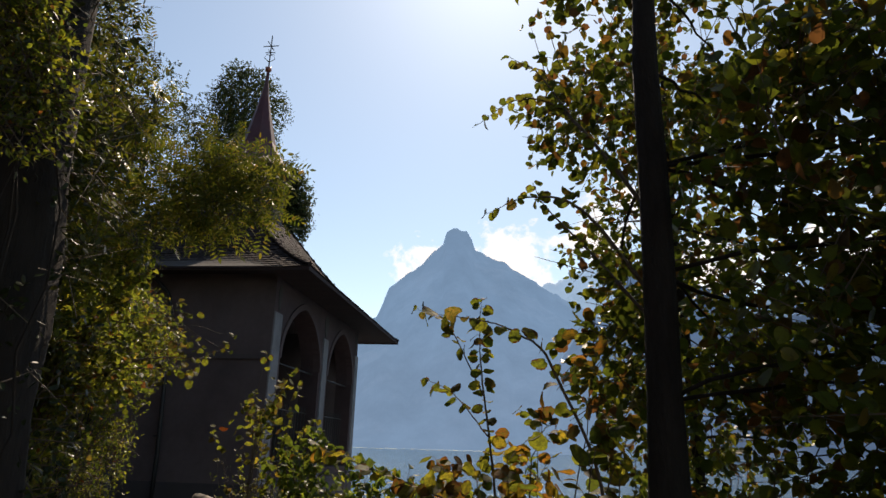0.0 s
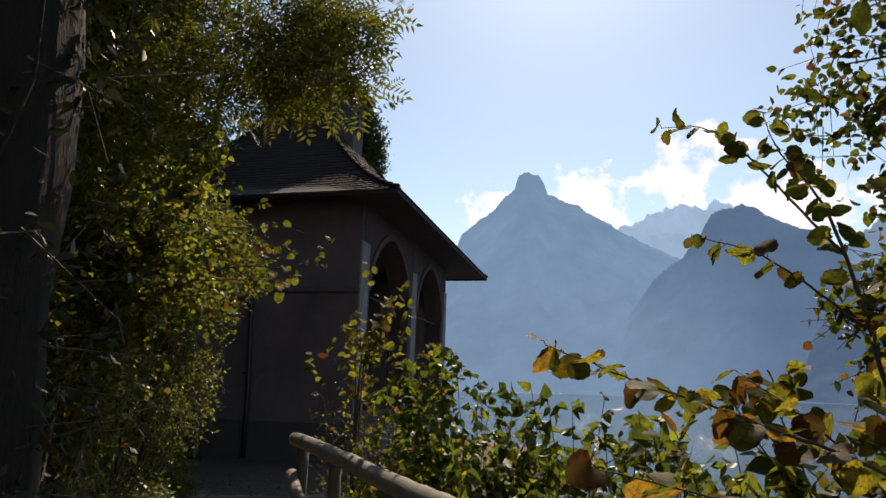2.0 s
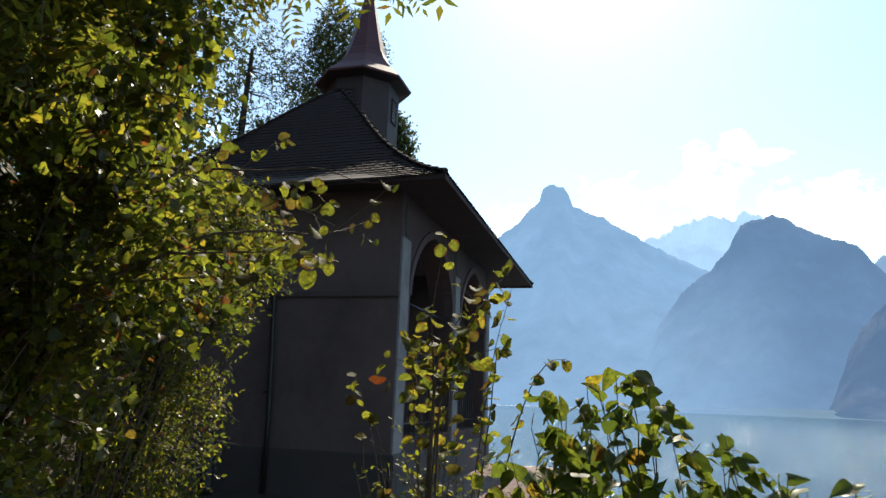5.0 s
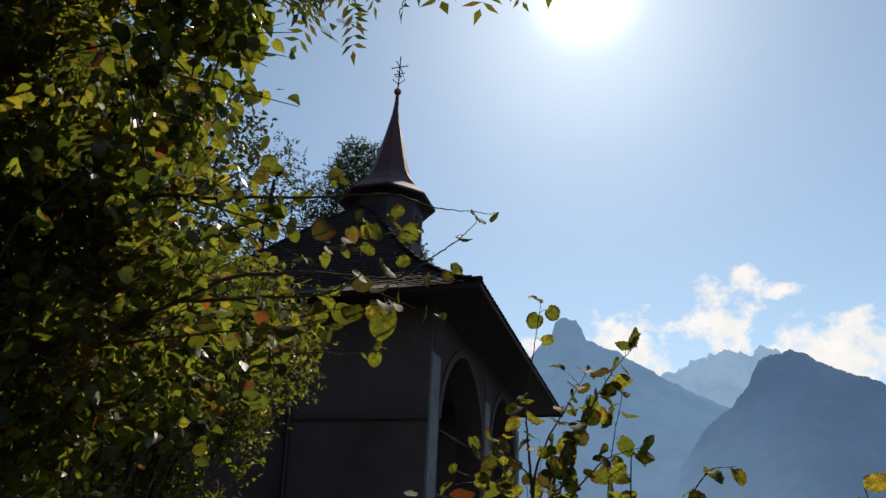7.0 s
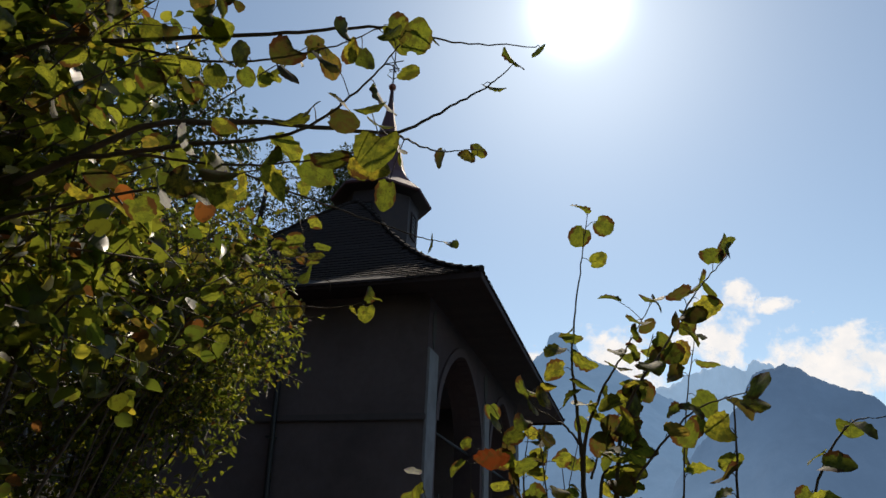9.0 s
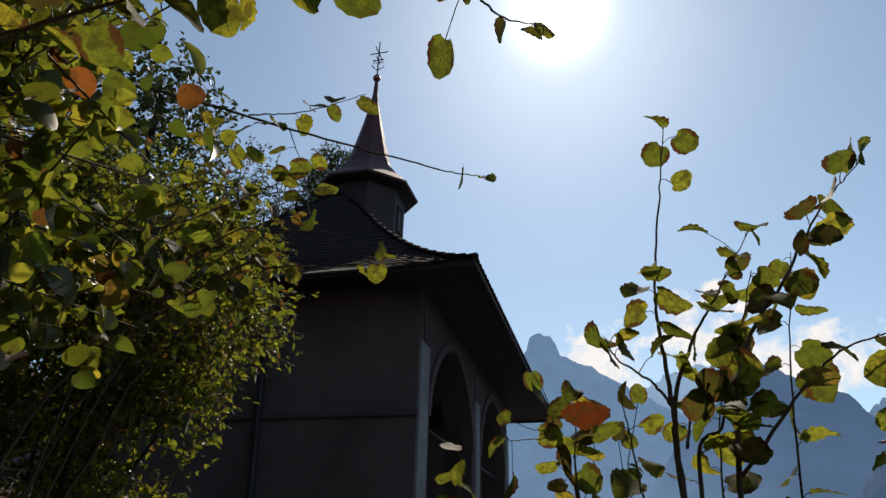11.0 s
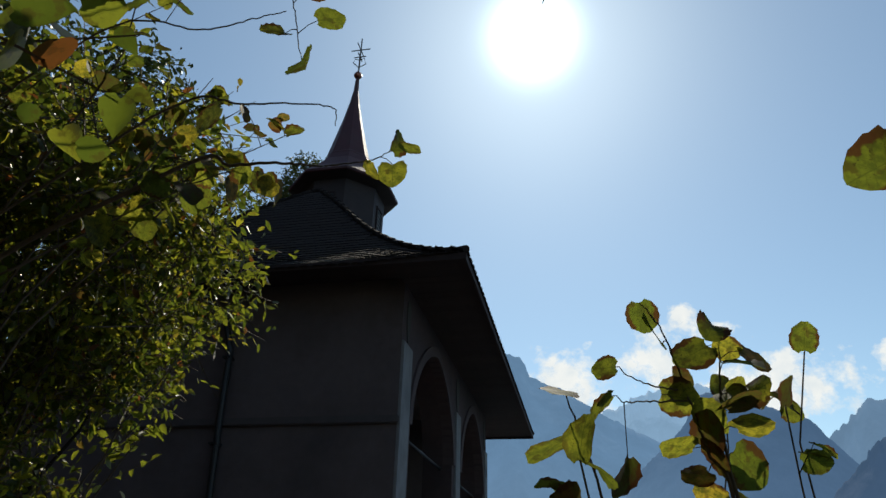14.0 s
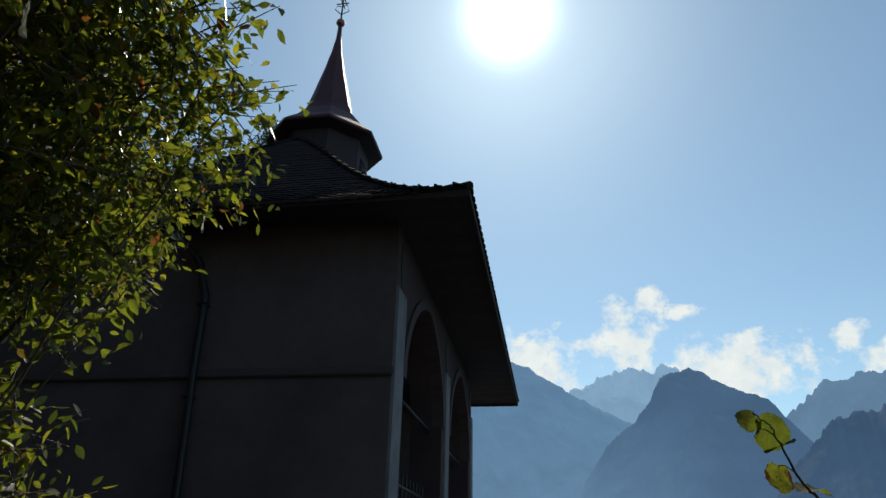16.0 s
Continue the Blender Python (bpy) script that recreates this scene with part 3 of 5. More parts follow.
def cloud(az, el, w, h, dist=4450):
    n, m = 14, 8
    verts, faces, uvs = [], [], []
    for j in range(m):
        for i in range(n):
            a = radians(az + (i / (n - 1) - 0.5) * w)
            e = radians(el + (j / (m - 1) - 0.5) * h)
            r = dist - 90 * math.cos((i / (n - 1) - 0.5) * 3) * math.cos((j / (m - 1) - 0.5) * 3)
            verts.append((EYE[0] + r * math.sin(a), EYE[1] + r * math.cos(a), EYE[2] + r * math.tan(e)))
    for j in range(m - 1):
        for i in range(n - 1):
            faces.append((j * n + i, j * n + i + 1, (j + 1) * n + i + 1, (j + 1) * n + i))
    ob = mesh_object("backdrop_cloud", verts, faces, M_cloud, smooth=True)
    uv = ob.data.uv_layers.new(name="uv")
    for lp in ob.data.loops:
        uv.data[lp.index].uv = ((lp.vertex_index % n) / (n - 1), (lp.vertex_index // n) / (m - 1))
    tagged(ob, "white glowing cumulus cloud sheet behind the mountains", "cloud", kind="structure")


for az, el, w, h in ((-1, 16.2, 13, 7), (6.6, 18.4, 9, 7), (15.5, 15.0, 15, 8), (24, 16.4, 4, 3), (9.4, 21.4, 3.5, 2.5), (-9, 15.5, 8, 6), (27, 14.5, 8, 6), (12, 19.8, 4, 1.6)):
    cloud(az, el, w, h)


# ---- chapel ----
WALL_X0, WALL_Y1, EAVE_Z = -5.8, 7.45, 5.14
RX0, RX1, RY0, RY1 = -6.73, 0.93, -0.665, 9.575
HALF = (RX1 - RX0) / 2
chapel = new("chapel")
tagged(chapel, "small grey plastered lakeside chapel with arcade, hipped tiled roof and turret", "chapel")


def roof_z(d):
    return EAVE_Z + 0.50 * d + 0.15 * d * d - 0.26 * max(0.0, d - 2.6) ** 2


def arch_top(y, y0, y1, spring, rise):
    """Underside of a pointed arch between y0 and y1."""
    c, half = (y0 + y1) / 2, (y1 - y0) / 2
    u = abs(y - c) / half
    return spring + rise * math.sqrt(max(0.0, 1 - u ** 1.9)) * (1 - 0.12 * u)


ARCHES = ((0.62, 3.50), (4.28, 6.95))
SILL_Z = 0.95


def facade():
    """The lakeside wall with its two open arches, 0.5 m thick."""
    top, x1, x0 = 5.30, 0.0, -0.5
    ys = set(np.linspace(0.0, WALL_Y1, 40).tolist())
    for a, b in ARCHES:
        ys |= set((a + (b - a) * 0.5 * (1 - math.cos(math.pi * k / 28))) for k in range(29))
    ys = sorted(ys)
    bm = bmesh.new()

    def slab(ya, yb, za, zb, zc, zd):
        # bottom runs za to zb, top zc to zd
        co = [(x, y, z) for x in (x0, x1) for y, z in ((ya, za), (yb, zb), (yb, zd), (ya, zc))]
        v = [bm.verts.new(c) for c in co]
        for q in ((0, 1, 2, 3), (7, 6, 5, 4), (0, 4, 5, 1), (3, 2, 6, 7)):
            bm.faces.new([v[i] for i in q])
        if ya <= 0.001:
            bm.faces.new([v[i] for i in (0, 3, 7, 4)])
        if yb >= WALL_Y1 - 0.001:
            bm.faces.new([v[i] for i in (1, 5, 6, 2)])

    for ya, yb in zip(ys, ys[1:]):
        if yb - ya < 1e-5:
            continue
        m = (ya + yb) / 2
        hole = [ab for ab in ARCHES if ab[0] < m < ab[1]]
        if hole:
            a, b = hole[0]
            slab(ya, yb, arch_top(ya, a, b, 3.35, 1.38), arch_top(yb, a, b, 3.35, 1.38), top, top)
            slab(ya, yb, 0.0, 0.0, SILL_Z, SILL_Z)
        else:
            slab(ya, yb, 0.0, 0.0, top, top)
    for a, b in ARCHES:
        for y in (a, b):
            v = [bm.verts.new(c) for c in ((x0, y, SILL_Z), (x1, y, SILL_Z), (x1, y, 3.36), (x0, y, 3.36))]
            bm.faces.new(v)
    bmesh.ops.remove_doubles(bm, verts=bm.verts, dist=0.0005)
    wall = part("wall", bm, M_facade, chapel, "brown washed arcade wall, darkened against sky light")
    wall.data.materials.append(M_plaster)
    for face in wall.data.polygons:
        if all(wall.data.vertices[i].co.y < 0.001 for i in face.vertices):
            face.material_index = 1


facade()
part("wall", box_bm(WALL_X0, -0.5, 0.0, 0.5, 0, 5.30), M_plaster, chapel)
part("wall", box_bm(WALL_X0, WALL_X0 + 0.5, 0.5, WALL_Y1 - 0.5, 0, 5.30), M_plaster, chapel)
part("wall", box_bm(WALL_X0, -0.5, WALL_Y1 - 0.5, WALL_Y1, 0, 5.30), M_plaster, chapel)
part("floor_slab", box_bm(WALL_X0 + 0.5, -0.5, 0.5, WALL_Y1 - 0.5, -0.1, 0.12), M_plinth, chapel)
part("inner_ceiling", box_bm(WALL_X0 + 0.5, -0.5, 0.5, WALL_Y1 - 0.5, 4.95, 5.03), M_inside, chapel)
part("plinth", box_bm(WALL_X0 - 0.07, -0.002, -0.07, -0.003, -0.3, 0.72, 0.02), M_plinth, chapel, "dark base course")
part("plinth", box_bm(0.003, 0.08, -0.07, WALL_Y1 + 0.05, -0.8, 0.72, 0.02), M_plinth, chapel)
part("string_course", box_bm(WALL_X0 - 0.05, 0.03, -0.05, -0.003, 3.24, 3.34, 0.015), M_band, chapel)
# pale stone quoins at the corner and piers, set proud of the plaster
part("pilaster", box_bm(-0.02, 0.035, 0.004, 0.46, 0.72, 4.30, 0.012), M_stone, chapel, "pale stone corner pier")
part("pilaster", box_bm(-0.02, 0.035, 3.68, 4.10, 0.72, 4.30, 0.012), M_stone, chapel)
part("pilaster", box_bm(-0.02, 0.035, 7.12, WALL_Y1 + 0.03, 0.72, 4.30, 0.012), M_stone, chapel)

def arch_trim(y0, y1):
    """Moulded stone ring round an arch."""
    bm = bmesh.new()
    rows = []
    for k in range(33):
        y = y0 + (y1 - y0) * 0.5 * (1 - math.cos(math.pi * k / 32))
        z = arch_top(y, y0, y1, 3.36, 1.37)
        c, half = (y0 + y1) / 2, (y1 - y0) / 2
        w = 0.15
        yo = c + (y - c) * (1 + w / half)
        zo = arch_top(yo, y0 - w, y1 + w, 3.36, 1.37 + w)
        rows.append([bm.verts.new(p) for p in ((-0.16, y, z), (0.03, y, z), (0.03, yo, zo), (-0.002, yo, zo))])
    for p, q in zip(rows, rows[1:]):
        for i in range(3):
            bm.faces.new((p[i], p[i + 1], q[i + 1], q[i]))
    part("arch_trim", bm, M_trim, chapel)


for a, b in ARCHES:
    arch_trim(a + 0.005, b - 0.005)
    v, f = tube([(-0.2, a - 0.05, 3.30), (-0.2, b + 0.05, 3.30)], [0.022, 0.022], 8)
    mesh_object("tie_bar", v, f, M_iron, chapel, True, "iron tie bar across the arch")
    grille = Bag()
    for k in range(12):
        gy = a + (b - a) * (k + 0.5) / 12
        grille.add(*tube([(-0.25, gy, SILL_Z - 0.02), (-0.25, gy, 2.45)], [0.012, 0.012], 6))
    for gz in (1.15, 2.3):
        grille.add(*tube([(-0.25, a - 0.02, gz), (-0.25, b + 0.02, gz)], [0.015, 0.015], 6))
    mesh_object("grille", grille.v, grille.f, M_iron, chapel, False, "wrought iron grille")


def spandrel(y, z, w, h):
    """Narrow dark painted lens beside an arch."""
    bm = bmesh.new()
    front, back = [], []
    for k in range(20):
        t = 2 * math.pi * k / 20
        py, pz = y + w * math.cos(t) * (0.75 + 0.25 * math.sin(t)), z + h * math.sin(t)
        front.append(bm.verts.new((0.012, py, pz)))
        back.append(bm.verts.new((-0.004, py, pz)))
    bm.faces.new(front)
    for k in range(20):
        bm.faces.new((front[k], front[(k + 1) % 20], back[(k + 1) % 20], back[k]))
    part("spandrel_panel", bm, M_roofdeck, chapel, "dark painted spandrel panel")


for y, w in ((0.27, 0.12), (3.89, 0.22), (7.18, 0.12)):
    spandrel(y, 4.64, w, 0.30)


def downpipe():
    pts = [(-2.75, -0.45, 5.02), (-2.62, -0.18, 4.86), (-2.45, -0.09, 4.66), (-2.30, -0.085, 4.2), (-2.28, -0.085, 3.4), (-2.22, -0.085, 2.4), (-2.15, -0.10, 1.2), (-2.12, -0.12, 0.02)]
    v, f = tube(pts, [0.045] * len(pts), 10)
    p = mesh_object("downpipe", v, f, M_iron, chapel, True, "dark metal rainwater pipe")
    for z in (1.6, 3.0, 4.1):
        x = -2.3 + 0.06 * (3.6 - z) * 0.6
        part("bracket", box_bm(x - 0.055, x + 0.055, -0.14, 0.0, z, z + 0.03, 0.004), M_iron, p)


downpipe()


LENGTHS = (RX1 - RX0, RY1 - RY0, RX1 - RX0, RY1 - RY0)


def roof_plan(side, u, d):
    """A point of the roof: side 0 faces the path, then lake, far end, hill; u runs along the eave, d inwards from it."""
    if side == 0:
        off = min(max((min(u, LENGTHS[0] - u) - d) / 1.3, 0.0), 1.0)
        return (RX0 + u, RY0 + d, roof_z(d) - 0.07 * off * max(0.0, 1 - d / 1.5))
    if side == 1:
        return (RX1 - d, RY0 + u, roof_z(d))
    if side == 2:
        return (RX1 - u, RY1 - d, roof_z(d))
    return (RX0 + d, RY1 - u, roof_z(d))


def build_roof():
    verts, faces = [], []
    steps = 14
    for side in range(4):
        L = LENGTHS[side]
        base = len(verts)
        for k in range(steps + 1):
            d = HALF * k / steps
            for u in (d, L - d):
                p = roof_plan(side, u, d)
                verts.append((p[0], p[1], p[2] - 0.03))
        for k in range(steps):
            a = base + 2 * k
            faces.append((a, a + 1, a + 3, a + 2))
    roof = mesh_object("roof", verts, faces, M_roofdeck, chapel, False, "flared hipped roof of brown plain tiles")
    # eaves: fascia and boarded soffit
    for x0, x1, y0, y1 in ((RX0, RX1, RY0, RY0 + 0.04), (RX0, RX1, RY1 - 0.04, RY1), (RX0, RX0 + 0.04, RY0 + 0.04, RY1 - 0.04), (RX1 - 0.04, RX1, RY0 + 0.04, RY1 - 0.04)):
        part("fascia", box_bm(x0, x1, y0, y1, EAVE_Z - 0.10, EAVE_Z - 0.01), M_soffit, chapel)
    n = 0
    y = RY0 + 0.045
    while y < RY1 - 0.05:
        y2 = min(y + 0.165, RY1 - 0.045)
        for x0, x1 in (((RX0 + 0.045, RX1 - 0.045),) if (y2 < 0.0 or y > WALL_Y1) else ((RX0 + 0.045, WALL_X0 + 0.02), (-0.02, RX1 - 0.045))):
            dz = 0.0015 * (n % 3)
            part("soffit_board", box_bm(x0, x1, y, y2 - 0.003, EAVE_Z - 0.055 + dz, EAVE_Z - 0.035 + dz), M_soffit, chapel)
            n += 1
        y = y2
    part("wall_plate", box_bm(WALL_X0 + 0.02, -0.02, 0.02, WALL_Y1 - 0.02, EAVE_Z + 0.17, EAVE_Z + 0.20), M_roofdeck, chapel)
    return roof


roof = build_roof()


def tile_mesh():
    me = bpy.data.meshes.new("roof_tile")
    w, l, t = 0.082, 0.235, 0.016
    v = [(-w, 0, 0), (w, 0, 0), (w, l, 0), (-w, l, 0), (-w, 0.02, t), (-w * 0.55, -0.008, t), (w * 0.55, -0.008, t), (w, 0.02, t), (w, l, t), (-w, l, t)]
    f = [(4, 5, 6, 7, 8, 9), (0, 5, 4), (0, 1, 6, 5), (1, 7, 6), (1, 2, 8, 7), (3, 0, 4, 9), (2, 3, 9, 8)]
    me.from_pydata(v, [], f)
    me.materials.append(M_tile)
    return me


TILE = tile_mesh()


def tile_places():
    """Every tile's pose on the two slopes that face the path and the lake, then the other two."""
    rng = random.Random(5)
    out = []
    for side in range(4):
        d, row = 0.0, 0
        while d < HALF - 0.2:
            slope = 0.5 + 0.3 * d - 0.52 * max(0.0, d - 2.6)
            ang = math.atan(slope)
            L = LENGTHS[side]
            u = d + 0.09 + (0.085 if row % 2 else 0.0)
            while u < L - d - 0.08:
                p = roof_plan(side, u, d - 0.018)
                turn = (0, 90, 180, 270)[side]
                m = Matrix.Translation((p[0], p[1], p[2] + rng.uniform(0.004, 0.009))) @ Euler((0, 0, radians(turn + rng.uniform(-0.9, 0.9)))).to_matrix().to_4x4() @ Euler((ang - radians(4.0) + radians(rng.uniform(-1.5, 1.5)), 0, 0)).to_matrix().to_4x4()
                out.append((side, u, d, m))
                u += 0.172
            d += 0.15 * math.cos(ang)
            row += 1
    return out


def hip_caps():
    for cx, cy, sx, sy in ((RX1, RY0, -1, 1), (RX0, RY0, 1, 1), (RX1, RY1, -1, -1), (RX0, RY1, 1, -1)):
        d = 0.0
        while d < HALF - 0.1:
            d2 = d + 0.30 / math.sqrt(2 + (0.5 + 0.3 * d) ** 2)
            a = Vector((cx + sx * d, cy + sy * d, roof_z(d) + 0.03))
            b = Vector((cx + sx * d2, cy + sy * d2, roof_z(d2) + 0.014))
            v, f = tube([a, b], [0.052, 0.045], 8)
            mesh_object("hip_tile", v, f, M_tile, roof)
            d = d2


hip_caps()

# turret
AX, AY = -2.88, 4.5


def octagon(r, z, turn=22.5):
    return [(AX + r * math.cos(radians(turn + 45 * k)), AY + r * math.sin(radians(turn + 45 * k)), z) for k in range(8)]


def octo_shell(rows, name, mat, parent, label="", cap=True):
    verts, faces = [], []
    for r, z in rows:
        verts += octagon(r, z)
    for i in range(len(rows) - 1):
        for k in range(8):
            j = (k + 1) % 8
            faces.append((i * 8 + k, i * 8 + j, (i + 1) * 8 + j, (i + 1) * 8 + k))
    if cap:
        faces.append(tuple(range(8))[::-1])
        faces.append(tuple((len(rows) - 1) * 8 + k for k in range(8)))
    return mesh_object(name, verts, faces, mat, parent, False, label)


turret = octo_shell([(0.95, 7.2), (0.95, 9.46)], "turret", M_turret, chapel, "octagonal turret clad in red sheet metal with its shade painted dark")
octo_shell([(0.90, 9.44), (1.23, 9.50)], "turret_soffit", M_turret, turret)
octo_shell([(1.22, 9.505), (1.26, 9.52), (1.27, 9.57), (1.22, 9.62), (0.93, 9.90), (0.66, 10.26), (0.55, 10.50)], "turret_eave", M_spire, turret)
octo_shell([(0.565, 10.48), (0.53, 10.54), (0.38, 11.15), (0.24, 11.75), (0.13, 12.3), (0.065, 12.75), (0.045, 13.16)], "spire", M_spire, turret, "slender dark red metal spire")
bmb = bmesh.new()
bmesh.ops.create_uvsphere(bmb, u_segments=20, v_segments=12, radius=0.105)
bmesh.ops.translate(bmb, vec=(AX, AY, 13.26), verts=bmb.verts)
part("ball", bmb, M_copper, turret, "copper ball finial", True)
cross = Bag()
cross.add(*tube([(AX, AY, 13.34), (AX, AY, 14.55)], [0.022, 0.016], 6))
for z, w in ((14.15, 0.26), (13.9, 0.16)):
    cross.add(*tube([(AX, AY - w, z), (AX, AY + w, z)], [0.015, 0.015], 6))
    cross.add(*tube([(AX - w, AY, z), (AX + w, AY, z)], [0.015, 0.015], 6))
for s in (-1, 1):
    cross.add(*tube([(AX + s * 0.02, AY, 13.55), (AX + s * 0.16, AY + s * 0.05, 13.68), (AX + s * 0.12, AY, 13.84), (AX + s * 0.02, AY, 13.8)], [0.012] * 4, 5))
mesh_object("cross", cross.v, cross.f, M_iron, turret, False, "ornate wrought iron cross")
for k in (0, 2, 4, 6):
    a = radians(45 * k)
    m = Matrix.Translation((AX, AY, 8.78)) @ Euler((0, 0, a)).to_matrix().to_4x4()
    r = 0.95 * math.cos(radians(22.5))
    bm = bmesh.new()
    for y0, y1, z0, z1 in ((-0.17, -0.13, -0.32, 0.34), (0.13, 0.17, -0.32, 0.34), (-0.13, 0.13, 0.30, 0.34), (-0.13, 0.13, -0.32, -0.28)):
        box_bm(r + 0.002, r + 0.03, y0, y1, z0, z1, bm=bm)
    bm.transform(m)
    w = part("louvre_window", bm, M_soffit, turret, "small louvred sound opening")
    for i in range(6):
        bm = box_bm(r + 0.003, r + 0.02, -0.13, 0.13, -0.26 + i * 0.095, -0.19 + i * 0.095)
        bmesh.ops.rotate(bm, cent=(r, 0, -0.22 + i * 0.095), matrix=Euler((0, radians(-12), 0)).to_matrix(), verts=bm.verts)
        bm.transform(m)
        part("slat", bm, M_iron, w)

# ---- dark post by the chapel wall ----
v, f = tube([(-2.9, -0.55, -0.02), (-2.9, -0.55, 0.1), (-2.9, -0.55, 0.85), (-2.9, -0.55, 0.95)], [0.13, 0.12, 0.11, 0.07], 14)
tagged(mesh_object("bollard", v, f, M_iron, None, True), "dark metal bollard beside the chapel wall", "bollard")


# ---- log railing ----
def railing():
    rng = np.random.default_rng(11)
    fence = new("log_railing")
    tagged(fence, "two-bar railing of weathered round logs along the path", "railing")
    top = [(2.12, -6.80, 1.0), (2.45, -7.22, 1.005), (3.05, -7.98, 0.985), (3.60, -8.72, 0.965), (4.21, -9.50, 0.955), (4.95, -10.38, 0.97), (5.6, -11.3, 1.0), (6.6, -12.7, 1.0)]
    low = [(2.13, -6.84, 0.73), (2.28, -7.09, 0.66), (2.53, -7.46, 0.60), (2.86, -7.88, 0.53), (3.58, -8.72, 0.51), (4.28, -9.50, 0.52), (4.95, -10.38, 0.5), (5.6, -11.3, 0.5), (6.6, -12.7, 0.5)]
    for pts, r, name in ((top, 0.057, "top_rail"), (low, 0.048, "lower_rail")):
        p = np.array(pts)
        t = np.linspace(0, len(p) - 1, 60)
        q = np.stack([np.interp(t, np.arange(len(p)), p[:, i]) for i in range(3)], 1)
        q[1:-1] += rng.normal(0, 0.003, (58, 3))
        rad = r * (0.97 + 0.035 * np.sin(t * 2.1) + rng.normal(0, 0.008, 60))
        v, f = tube(q, rad, 14)
        mesh_object(name, v, f, M_rail, fence, True)
    for x, y in ((2.17, -6.88), (2.70, -7.50), (3.95, -9.06), (5.2, -10.7), (6.4, -12.4)):
        off = 0.05
        z0 = float(ground_z(np.array(x + off), np.array(y + off))) - 0.15
        pts = [(x + off, y + off, z0), (x + off + rng.normal(0, 0.01), y + off, 0.4), (x + off, y + off, 0.97)]
        v, f = tube(pts, [0.052, 0.048, 0.045], 12)
        mesh_object("post", v, f, M_post, fence, True)


railing()


# ---- plants ----
def off_path(p):
    """Keeps twigs and leaves out of the walking space over the path."""
    y = p[:, 1]
    mid = np.interp(y, (-16, -13.5, -10.2, -8.7, -6.8, -5), (6.7, 5.4, 3.65, 2.8, 1.68, 0.9))
    near = np.abs(p[:, 0] - mid) < 0.45
    return ~(near & (p[:, 2] < 2.02) & (y < -5.6))


